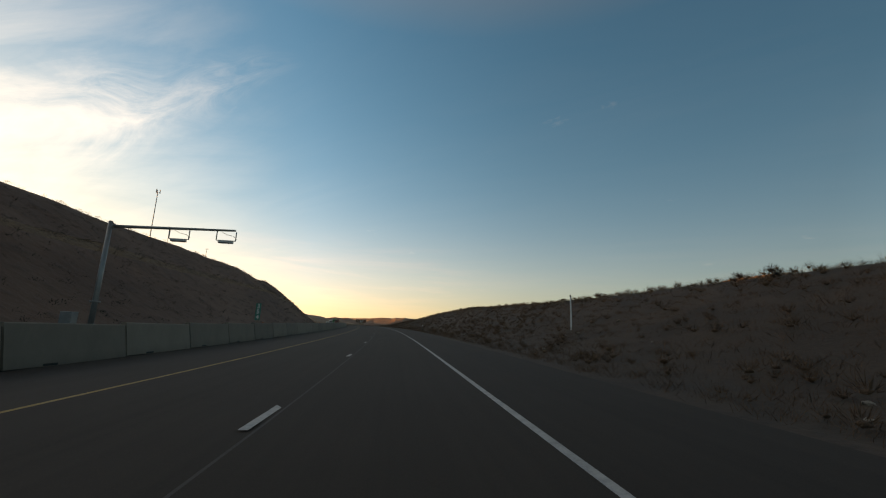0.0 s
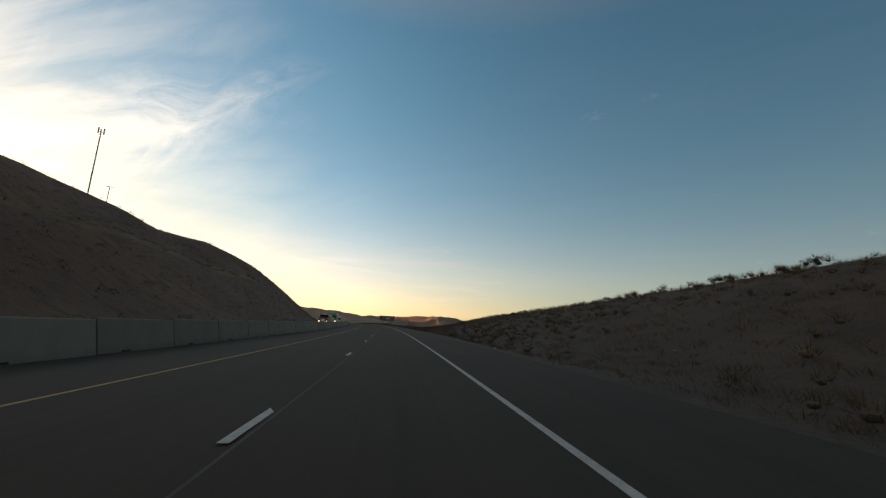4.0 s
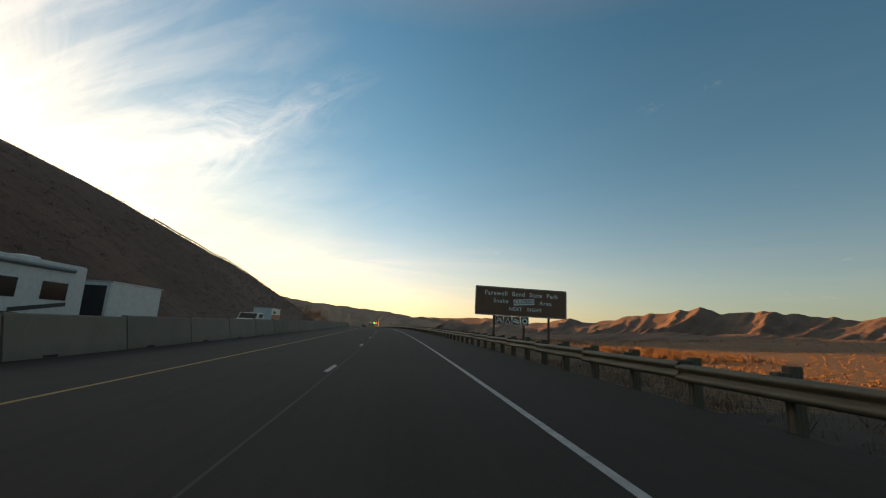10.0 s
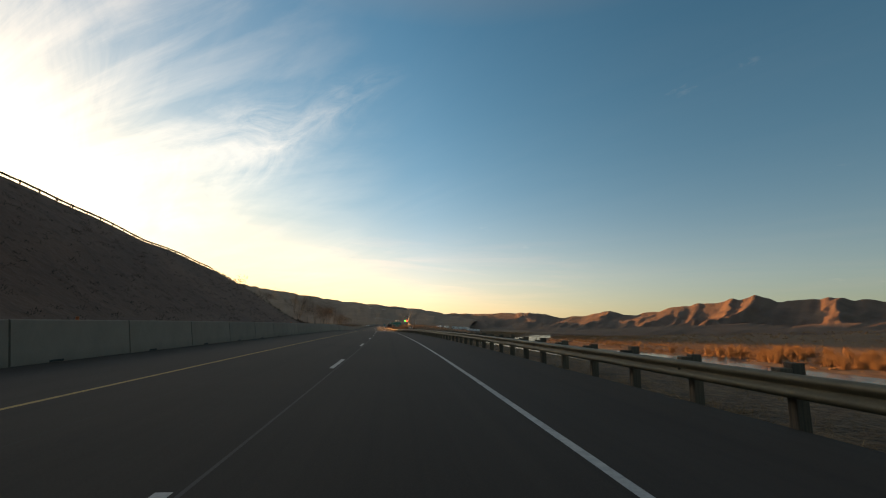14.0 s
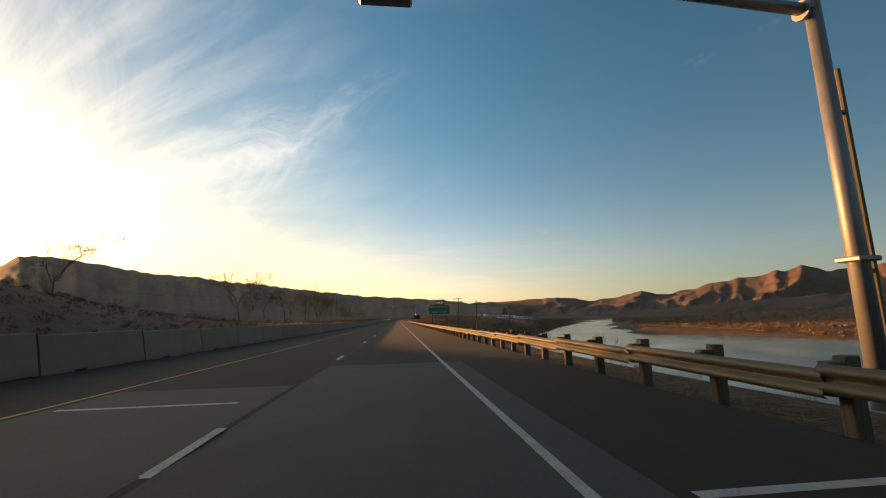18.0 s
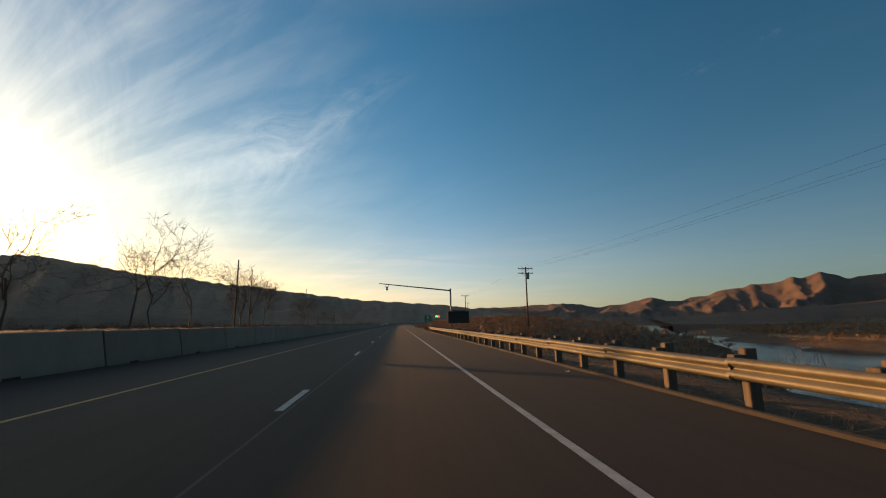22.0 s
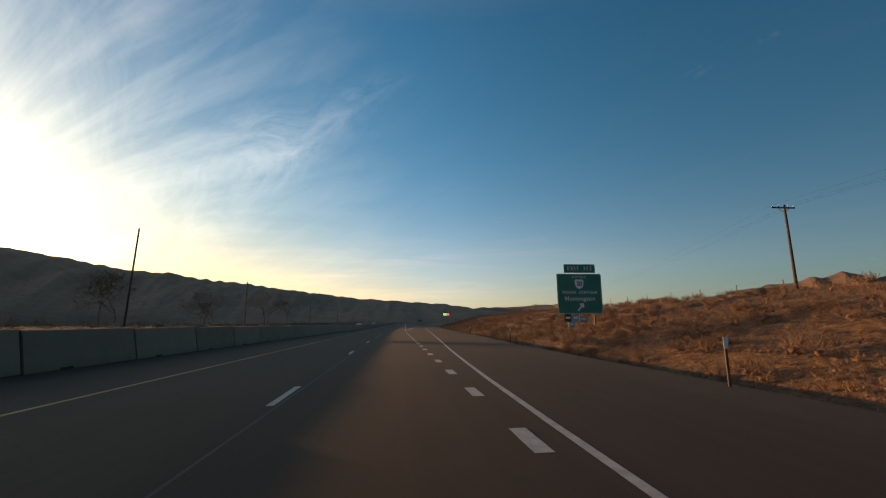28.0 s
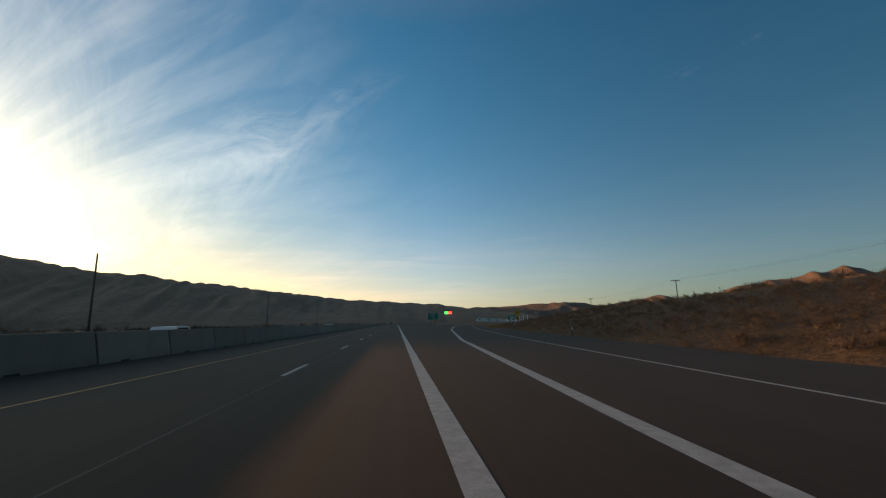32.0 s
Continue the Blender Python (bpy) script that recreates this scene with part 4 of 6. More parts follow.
bm = tubes(((0, -0.025, 0), (0, -0.035, 0), 0.26), seg=20)
disc = part("wagon_disc", bm, LETTER, icons[3], "white badge")
part("wagon", boxes(((0, -0.04, -0.02), (0.24, 0.008, 0.16)), ((0, -0.04, 0.1), (0.14, 0.008, 0.1))), BLACK, disc)

ws = thing("weigh_station_sign", stand(670, 6.85, 0, 1.0), "green weigh station sign with lit lettering and two amber beacons", "road sign")
legs(ws, (-1.45, 1.35), 4.3, POLE_WOOD, 670, 6.85, 0.16, 0.16)
b = board("panel", 4.25, 1.7, GREEN, ws, (0, 0, 3.3), "green panel", None, r=0.05)
words("WEIGH  STATION", 0.42, LETTER, b, (0, -0.03, 0.5), spacing=1.22, bold=0.003)
words("RIGHT  LANE", 0.42, LETTER, b, (0.05, -0.03, -0.5), spacing=1.25, bold=0.003)
c = board("lower_panel", 2.3, 0.7, GREEN, ws, (0.05, 0, 2.0), "small green panel", None, r=0.04)
words("ALL  TRUCKS", 0.26, LETTER, c, (0, -0.03, 0.17), spacing=1.2)
words("MUST  EXIT", 0.26, LETTER, c, (0, -0.03, -0.17), spacing=1.2)
LIT = material("lit_sign_letters")
finish(LIT[1], rgb(0.8, 0.8, 0.75), 0.4, Emission_Color=rgb(1.0, 0.92, 0.75), Emission_Strength=0.30)
AMBER = material("amber_lens")
finish(AMBER[1], rgb(0.75, 0.20, 0.03), 0.3, Emission_Color=rgb(1.0, 0.22, 0.03), Emission_Strength=0.5)
RED_LED = material("red_display")
finish(RED_LED[1], rgb(0.4, 0.02, 0.02), 0.4, Emission_Color=rgb(1.0, 0.06, 0.04), Emission_Strength=2.5)
GREEN_LED = material("green_display")
finish(GREEN_LED[1], rgb(0.02, 0.4, 0.05), 0.4, Emission_Color=rgb(0.03, 1.0, 0.12), Emission_Strength=1.8)
c = part("open_box", boxes(((0, 0, 0), (1.95, 0.3, 0.62)), bevel=0.02), BLACK, ws, "black sign box")
c.matrix_basis = Matrix.Translation((-0.05, 0, 4.62))
words("OPEN", 0.56, LIT[0], c, (0, -0.16, 0), spacing=1.15, bold=-0.006)
part("strut", boxes(((-0.6, 0, 4.22), (0.07, 0.07, 0.3)), ((0.5, 0, 4.22), (0.07, 0.07, 0.3))), BLACK, ws)
for x in (-2.05, 2.08):
    hood = part("beacon", tubes(((x, 0.06, 4.16), (x, -0.2, 4.16), 0.13, 0.14), seg=12), BLACK, ws, "black beacon hood")
    part("lens", tubes(((x, -0.20, 4.16), (x, -0.215, 4.16), 0.095), seg=12), AMBER[0], hood, "amber lens")

vs = thing("message_sign", stand(774.5, 6.9, 0.15, -6), "dark blank electronic message board on one post", "road sign")
part("panel", boxes(((0, 0, 1.95), (3.05, 0.14, 1.72)), bevel=0.03), BLACK, vs, "matt black display panel")
part("top_rail", boxes(((-0.15, 0, 2.88), (2.5, 0.2, 0.08))), BLACK, vs)
part("solar_panel", boxes(((-0.25, 0.02, 2.92), (2.4, 0.75, 0.05), Matrix.Rotation(radians(6), 4, "Y")), bevel=0.01), BLACK, vs, "flat dark solar panel")
part("mast", boxes(((0, 0.12, 0.6), (0.16, 0.16, 2.2)), bevel=0.01), POLE_GREY, vs)
TRAILER_ORANGE = plain("orange_trailer_paint", (0.50, 0.16, 0.03), 0.5)
vs_g = float(ground_z(774.5, 6.9)) - 0.15
rig = part("trailer", boxes(((0, 0.12, vs_g + 0.55), (2.3, 1.2, 0.12)), ((0, 0.12, vs_g + 0.72), (0.9, 0.8, 0.26)), bevel=0.02), TRAILER_ORANGE, vs, "orange trailer frame with a battery box")
part("drawbar", boxes(((-1.75, 0.12, vs_g + 0.5), (1.3, 0.1, 0.1))), TRAILER_ORANGE, rig)
for y in (-0.55, 0.80):
    tyre = part("wheel", tubes(((0.15, y - 0.1, vs_g + 0.34), (0.15, y + 0.1, vs_g + 0.34), 0.34), seg=16), BLACK, rig, "black tyre")
    part("rim", tubes(((0.15, y - 0.11, vs_g + 0.34), (0.15, y + 0.11, vs_g + 0.34), 0.17), seg=12), ALU, tyre, "bright steel rim")
for x in (-1.0, 1.0):
    part("jack", tubes(((x, -0.4, vs_g), (x, -0.4, vs_g + 0.55), 0.035), seg=6), POLE_GREY, rig)
drum = thing("traffic_barrel", stand(777.5, 10.9, float(ground_z(777.5, 10.9))), "orange plastic traffic barrel with pale bands", "barrel")
part("body", tubes(((0, 0, 0), (0, 0, 0.5), 0.29, 0.27), ((0, 0, 0.5), (0, 0, 0.95), 0.27, 0.23), seg=18), TRAILER_ORANGE, drum)
for z in (0.35, 0.7):
    part("band", tubes(((0, 0, z), (0, 0, z + 0.12), 0.292 - 0.06 * z, 0.285 - 0.06 * z), seg=18), LETTER, drum, "pale reflective band")
part("handle", boxes(((0, 0, 1.0), (0.2, 0.05, 0.1)), bevel=0.01), TRAILER_ORANGE, drum)
part("base", tubes(((0, 0, 0), (0, 0, 0.06), 0.38, 0.36), seg=18), BLACK, drum, "black rubber base")

es = thing("exit_sign", stand(937.5, 13.65, 0.22, 0.0), "green exit sign with shield and arrow on a grassy bank", "road sign")
legs(es, (-1.05, 1.25), 5.0, STEEL, 937.5, 13.65, 0.13, 0.10)
b = board("panel", 3.9, 3.35, GREEN, es, (0, 0, 3.45), "green panel", LETTER, 0.04)
words("BUSINESS", 0.26, LETTER, b, (0, -0.03, 1.38), spacing=1.15)
sh = [(-0.36, 0.34), (-0.18, 0.40), (0, 0.35), (0.18, 0.40), (0.36, 0.34), (0.40, 0.1), (0.33, -0.18), (0.22, -0.33), (0.0, -0.44), (-0.22, -0.33), (-0.33, -0.18), (-0.40, 0.1)]
shield = part("shield", mesh_of("shield", [(x, -0.028, z + 0.82) for x, z in sh], [tuple(range(11, -1, -1))], LETTER), LETTER, b, "white route shield")
words("30", 0.52, BLACK, shield, (0, -0.035, 0.82), spacing=1.0, bold=0.01)
words("WEIGH  STATION", 0.34, LETTER, b, (0, -0.03, 0.1), spacing=1.15, bold=0.003)
words("Huntington", 0.50, LETTER, b, (0, -0.03, -0.42), spacing=1.15, bold=0.006)
part("arrow", boxes(((0.0, -0.03, -1.16), (0.13, 0.012, 0.72), Matrix.Rotation(radians(42), 4, "Y")), ((0.13, -0.032, -0.88), (0.34, 0.012, 0.13)), ((0.24, -0.034, -1.0), (0.13, 0.012, 0.36))), LETTER, b, "white arrow")
c = board("exit_tab", 2.75, 0.74, GREEN, es, (0.1, 0, 5.56), "green exit number tab", LETTER, 0.03, 0.06)
words("EXIT  353", 0.46, LETTER, c, (0, -0.03, 0), spacing=1.15, bold=0.004)
for x, z, w_, h_, mt, lb in ((-1.15, 1.45, 0.62, 0.62, BLACK, "dark symbol panel"), (-0.5, 1.45, 0.58, 0.62, BLUE, "pale blue panel"), (0.2, 1.35, 0.72, 0.36, BLUE, "pale blue panel"), (-0.85, 0.92, 0.5, 0.42, BLUE, "pale blue panel")):
    c = board("service_panel", w_, h_, mt, es, (x, -0.02, z), lb, r=0.03)
    part("bar", boxes(((0, -0.03, 0.02), (w_ * 0.6, 0.008, h_ * 0.25))), LETTER, c)

ms = thing("milepost", stand(46, -15.6, 0), "small green vertical milepost with white figures", "milepost")
part("post", boxes(((0, 0.04, 1.1), (0.05, 0.04, 2.2))), STEEL, ms)
b = board("panel", 0.52, 1.75, GREEN, ms, (0, 0, 2.35), "narrow green panel", None, r=0.03)
for k, ch in enumerate("354"):
    words(ch, 0.62, LETTER, b, (0, -0.03, 0.56 - 0.56 * k), bold=0.006)

gs = thing("gore_exit_sign", stand(1125, 7.5, 0, 0), "small green exit sign standing in the gore", "road sign")
legs(gs, (-0.6, 0.6), 3.0, STEEL, 1125, 7.5, 0.1, 0.1)
b = board("panel", 2.5, 1.55, GREEN, gs, (0, 0, 2.6), "green panel", LETTER, 0.04)
words("EXIT", 0.5, LETTER, b, (0, -0.03, 0.35), bold=0.004)
part("arrow", boxes(((0.0, -0.03, -0.38), (0.1, 0.012, 0.55), Matrix.Rotation(radians(48), 4, "Y")), ((0.14, -0.032, -0.24), (0.26, 0.012, 0.09))), LETTER, b)
ys = thing("warning_sign", stand(1121, 26.0, 0, 0), "yellow diamond warning sign with a speed plate", "road sign")
legs(ys, (0.0,), 3.2, STEEL, 1121, 26.0, 0.08, 0.08)
b = board("diamond", 1.15, 1.15, YELLOW, ys, (0, 0, 2.9), "yellow diamond panel", r=0.06)
b.matrix_basis = b.matrix_basis @ Matrix.Rotation(radians(45), 4, "Y")
part("curved_arrow", boxes(((0.0, -0.03, -0.05), (0.1, 0.01, 0.6))), BLACK, b)
c = board("speed_plate", 0.75, 0.75, YELLOW, ys, (0, 0, 1.75), "yellow plate", r=0.04)
part("bar", boxes(((0, -0.03, 0), (0.4, 0.01, 0.35))), BLACK, c)
gs2 = thing("road_sign", stand(1190, 44.0, 0, 0), "green direction sign beside the exit ramp", "road sign")
legs(gs2, (-0.9, 0.9), 2.6, STEEL, 1190, 44.0, 0.1, 0.1)
b = board("panel", 3.6, 1.8, GREEN, gs2, (0, 0, 2.4), "green panel", LETTER, 0.04)
part("bar", boxes(((0, -0.03, 0.3), (2.4, 0.01, 0.25)), ((0, -0.03, -0.3), (1.9, 0.01, 0.25))), LETTER, b)

# tall roadside display far ahead
far_at = stand(1545, 62, 0, -6)
sg_ = thing("price_sign", far_at, "tall lit price sign with red and green displays", "sign")
part("pole", tubes(((0, 0.3, -2), (0, 0.3, 11.2), 0.35), seg=10), POLE_GREY, sg_)
part("cabinet", boxes(((0, 0, 14.2), (7.0, 0.6, 2.2)), bevel=0.05), BLACK, sg_)
part("display", boxes(((-2.0, -0.32, 12.1), (4.2, 0.3, 3.2)), bevel=0.04), GREEN_LED[0], sg_, "glowing green display")
part("display", boxes(((2.6, -0.32, 12.1), (4.0, 0.3, 3.0)), bevel=0.04), RED_LED[0], sg_, "glowing red display")


# ---------- posts and poles ----------
def delineator(s, l, h=1.25, tall=False):
    z = float(ground_z(s, l))
    ob = thing("marker_post", stand(s, l, z), "slim white pipe marker post on the grassy bank" if tall else "slim brown marker post with a white reflector", "marker post", "" if tall else "roadside marker posts")
    if tall:
        part("pipe", tubes(((0, 0, -0.2), (0, 0, h), 0.055, 0.05)), LETTER, ob)
        part("cap", tubes(((0, 0, h), (0, 0, h + 0.14), 0.06)), BLACK, ob)
    else:
        part("post", boxes(((0, 0, h / 2 - 0.15), (0.055, 0.025, h + 0.3))), TIMBER, ob)
        part("reflector", boxes(((0, -0.02, h - 0.14), (0.1, 0.012, 0.24)), bevel=0.004), LETTER, ob, "white reflector plate")


delineator(27.5, 10.2, 2.25, True)
for s in (74.5, 128, 242, 300, 797, 813.5, 834, 862, 886, 912, 932, 955, 985, 1010, 1062, 1090):
    delineator(s, 4.55 + float(exit_l(s)))


for k in range(5):
    s, l = 1110.0 + 1.5 * k, 21.5 + 1.3 * k
    ob = thing("bollard", stand(s, l, float(ground_z(s, l))), "short white marker post beside the exit ramp", "bollard", "white posts by the ramp")
    part("post", tubes(((0, 0, -0.2), (0, 0, 1.35), 0.07, 0.06)), LETTER, ob)
    part("cap", tubes(((0, 0, 1.35), (0, 0, 1.40), 0.075, 0.05)), LETTER, ob)


def utility_pole(s, l, top, arms=1, transformer=False, stem=True, lean=0.0, label="weathered brown timber utility pole with a crossarm"):
    z = float(ground_z(s, l))
    ob = thing("utility_pole", stand(s, l, z) @ Matrix.Rotation(radians(lean), 4, "Y"), label, "utility pole", "timber utility poles")
    h = top - z
    part("pole", tubes(((0, 0, -0.8), (0, 0, h), 0.15, 0.10), seg=9), POLE_WOOD, ob, smooth=True)
    for k in range(arms):
        za = h - 0.25 - 0.75 * k
        arm = part("crossarm", boxes(((0, 0.14, za), (2.5, 0.1, 0.13)), bevel=0.01), POLE_WOOD, ob)
        for x in (-1.15, -0.5, 0.5, 1.15):
            part("insulator", tubes(((x, 0.14, za + 0.06), (x, 0.14, za + 0.26), 0.05, 0.03), seg=6), POLE_GREY, arm)
        part("brace", tubes(((-0.7, 0.1, za), (0, 0.1, za - 0.55), 0.02), ((0.7, 0.1, za), (0, 0.1, za - 0.55), 0.02), seg=5), POLE_GREY, arm)
    if transformer:
        part("transformer", tubes(((0.36, 0, h - 2.0), (0.36, 0, h - 1.1), 0.22), seg=12), POLE_GREY, ob, "grey drum transformer")
    return ob


RIGHT_LINE = [(698.5, 14.8, 6.9, 2, True), (781, 19.3, 10.3, 2, True), (852, 20.2, 10.5, 1, False), (939, 35.5, 12.3, 1, False), (1033, 61, 12.4, 1, False), (1131, 72, 10.9, 1, False), (1205, 84, 10, 1, False), (1280, 98, 9.8, 1, False)]
for s, l, z, arms, tr_ in RIGHT_LINE:
    utility_pole(s, l, z, arms, tr_)
utility_pole(684, 17.0, 5.6, 0, True, label="bare dark timber pole with a drum transformer")
utility_pole(705, 30.5, 4.6, 1, False, label="slim pale timber pole with a crossarm low on the river bank")
LEFT_LINE = [(734, -33, 10.4), (793, -31, 13.3), (818, -37, 14.6), (872, -36.3, 14.6), (908, -38, 10.8), (968, -40, 15.5), (1016, -41, 12.5), (1090, -41, 11.5), (1170, -42, 11.5), (1260, -43, 11.5)]
for s, l, z in LEFT_LINE:
    utility_pole(s, l, z, 0, False, lean=2.0 if s in (872, 968) else 0.0, label="dark timber pole behind the concrete barrier")
for s, l, z in ((683, -80, 10.6), (560, -95, 30), (500, -100, 36), (256, -110, 51.5), (297, -100, 46.5)):
    utility_pole(s, l, z, 1, label="thin utility pole with a crossarm on the hill")
cell_z = float(ground_z(423, -168))
cell = thing("cell_tower", stand(423, -168, cell_z), "tall slender cell tower on the dark hill", "tower")
cell_h = 110.0 - cell_z
part("mast", tubes(((0, 0, -2), (0, 0, cell_h), 0.55, 0.28), seg=10), POLE_GREY, cell, smooth=True)
for k in range(3):
    a = k * 2.094
    part("antenna", boxes(((1.6 * math.cos(a), 1.6 * math.sin(a), cell_h + 0.6), (0.6, 0.6, 3.6))), LETTER, cell)
    part("antenna_arm", tubes(((0, 0, cell_h - 0.6), (1.6 * math.cos(a), 1.6 * math.sin(a), cell_h), 0.1), seg=5), POLE_GREY, cell)



def span(a, b, sag=0.9):
    """A wire between two places, one thin sagging tube."""
    a, b = Vector(a), Vector(b)
    side = (b - a).cross(Vector((0, 0, 1))).normalized() * 0.005
    rise = Vector((0, 0, 0.005))
    v = []
    for k in range(13):
        t = k / 12
        p = a.lerp(b, t) - Vector((0, 0, sag * 4 * t * (1 - t)))
        v += [p + side, p + rise, p - side, p - rise]
    f = [(4 * k + j, 4 * k + (j + 1) % 4, 4 * k + 4 + (j + 1) % 4, 4 * k + 4 + j) for k in range(12) for j in range(4)]
    return mesh_of("wire", v, f, BLACK)


line_ob = thing("power_line", pose(0, 0, 0), "thin sagging power line wires between timber poles", "power line")
for (s0, l0, z0, *_), (s1, l1, z1, *_) in zip(RIGHT_LINE, RIGHT_LINE[1:]):
    for dx in (-1.15, 0.5, 1.15):
        part("wire", span(at(s0, l0 + dx, z0), at(s1, l1 + dx, z1)), BLACK, line_ob)

# wires that cross the road to the pole on the hill
for dx in (-1.15, 0.5, 1.15):
    part("wire", span(at(698.5, 14.8 + dx, 6.9), at(683, -80 + dx, 10.4), 1.3), BLACK, line_ob)

# wire fence on the crest of the last bank
fence = thing("wire_fence", stand(980, 27, 0), "wire fence with thin steel posts along the grassy crest", "fence")
inv = fence.matrix_basis.inverted()
fp = bake("post", boxes(((0, 0, 0.6), (0.045, 0.045, 1.6))), TIMBER)
prev = None
for i in range(58):
    s = 815 + i * 5.0
    l = 27.0 + float(np.interp(s, [820, 930, 1010, 1060, 1140], [2, 3, 5, 9, 16]))
    z = float(ground_z(s, l))
    under(inv, part("post", fp, POLE_GREY, fence), stand(s, l, z, 0))
    p = at(s, l, z)
    if prev is not None:
        for dz in (0.5, 0.95, 1.35):
            bm = bmesh.new()
            tube(bm, prev + np.array([0, 0, dz]), p + np.array([0, 0, dz]), 0.008, seg=3, caps=False)
            under(inv, part("wire", bm, POLE_GREY, fence), Matrix())
    prev = p
for s in (838, 925):
    l = 27.0 + float(np.interp(s, [820, 930, 1010], [2, 3, 5]))
    z = float(ground_z(s, l))
    br = part("brace", tubes(((0, 0, -0.2), (0, 0, 1.6), 0.05), ((0, 0, 1.3), (0.2, 1.6, 0), 0.035), ((0, 0, 1.3), (0.2, -1.6, 0), 0.035)), TIMBER, fence, "braced corner post")
    under(inv, br, stand(s, l, z))

# ---------- plants ----------
def plant_material(name, a, b, rough_=0.9):
    m, n = material(name)
    isl = n.add("NewGeometry").outputs["Random Per Island"]
    co = n.add("TexCoord").outputs["Object"]
    patch_ = n.noise(co, 0.35, 3, 0.6)
    f = n.math("ADD", n.math("MULTIPLY", isl, 0.6), n.math("MULTIPLY", patch_, 0.4))
    twigs = n.noise(co, 16.0, 4, 0.7)
    c = n.mix(f, rgb(*a), rgb(*b))
    c = n.mix(1.0, c, n.ramp(twigs, [(0.34, 0.6), (0.62, 1.2)]), "MULTIPLY")
    finish(n, c, rough_, 0, twigs, 0.9, 0.10)
    return m


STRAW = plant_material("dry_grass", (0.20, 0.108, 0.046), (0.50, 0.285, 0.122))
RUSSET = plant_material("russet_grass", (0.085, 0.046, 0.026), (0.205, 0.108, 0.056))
SAGE = plant_material("sagebrush", (0.150, 0.088, 0.056), (0.38, 0.225, 0.135))
SCRUB = plant_material("dark_scrub", (0.036, 0.022, 0.014), (0.094, 0.055, 0.034))
WILLOW = plant_material("willow_twigs", (0.14, 0.072, 0.032), (0.34, 0.185, 0.080))
BARK = timber_material("tree_bark", (0.055, 0.040, 0.030), (0.12, 0.088, 0.062))
TWIG = plant_material("bare_twigs", (0.060, 0.042, 0.028), (0.14, 0.096, 0.060))
ROCK = worn("pale_rock", (0.16, 0.135, 0.11), (0.30, 0.26, 0.215), 6, 40, 0.9, 0, 0.4, 0.2)


def clumps(name, where, height, blades, spread, width, mat, label, category, seed, dome=False, lean=0.35, sprout=0.135):
    """Clumps of thin blades at world places; dome clumps are rounded bushes."""
    g = np.random.default_rng(seed)
    p = np.repeat(np.asarray(where), blades, 0)
    n = len(p)
    h = np.repeat(np.asarray(height) * np.ones(len(where)), blades)
    az = g.uniform(0, 2 * np.pi, n)
    out = np.stack([np.cos(az), np.sin(az)], 1)
    if dome:
        tilt = np.arccos(g.uniform(-0.05, 1, n))
        rad = h * g.uniform(0.45, 0.95, n)
        root = np.stack([out[:, 0] * np.sin(tilt) * rad * spread, out[:, 1] * np.sin(tilt) * rad * spread, np.cos(tilt) * rad * 0.85 + 0.03], 1)
        sprig = g.normal(0, 0.5, (n, 3)) + root / np.maximum(1e-6, np.linalg.norm(root, axis=1))[:, None] + np.array([0, 0, 0.55])
        tip = root + sprig * (sprout * h * g.uniform(0.6, 1.5, n))[:, None]
    else:
        q = g.uniform(0, spread, n)
        root = np.stack([out[:, 0] * q, out[:, 1] * q, -0.06 * np.ones(n)], 1)
        hh = h * g.uniform(0.55, 1.15, n)
        b2 = g.normal(0, lean, (n, 2))
        tip = root + np.stack([b2[:, 0] * hh, b2[:, 1] * hh, hh], 1)
    side = np.stack([-out[:, 1], out[:, 0], 0.25 * g.normal(size=n)], 1) * (width * h * g.uniform(0.6, 1.4, n))[:, None]
    v = np.empty((n, 3, 3))
    v[:, 0], v[:, 1], v[:, 2] = p + root - side, p + root + side, p + tip
    me = bpy.data.meshes.new(name)
    me.vertices.add(3 * n)
    me.vertices.foreach_set("co", v.ravel())
    me.loops.add(3 * n)
    me.loops.foreach_set("vertex_index", np.arange(3 * n))
    me.polygons.add(n)
    me.polygons.foreach_set("loop_start", np.arange(n) * 3)
    me.polygons.foreach_set("loop_total", np.full(n, 3))
    me.materials.append(mat)
    me.update()
    me.validate()
    return tagged(new(name, me), label, category, kind="stuff")


def scatter(n, s0, s1, l0, l1, seed, follow=0.0, patchy=0.0):
    """World places spread over a stretch of the plan, on the ground."""
    g = np.random.default_rng(seed)
    s = g.uniform(s0, s1, n)
    l = l0 + (l1 - l0) * g.uniform(0, 1, n) ** (1.0 + follow)
    l = l + np.where(l > 0, exit_l(s) * 0.95, 0)
    if patchy:
        keep = rough(s * 1.0, l * 1.0, 14) + g.normal(0, 0.35, n) > patchy - 0.5
        s, l = s[keep], l[keep]
    z = ground_z(s, l)
    ok = z + road_z(s) > WATER_Z + 0.25
    return at(s[ok], l[ok], z[ok]), s[ok], l[ok]


def lobe_shape(level):
    bm = bmesh.new()
    bmesh.ops.create_icosphere(bm, subdivisions=level, radius=1.0)
    v = np.array([q.co[:] for q in bm.verts])
    f = np.array([[q.index for q in face.verts] for face in bm.faces])
    bm.free()
    return v, f


LOBE = {1: lobe_shape(1), 2: lobe_shape(2)}


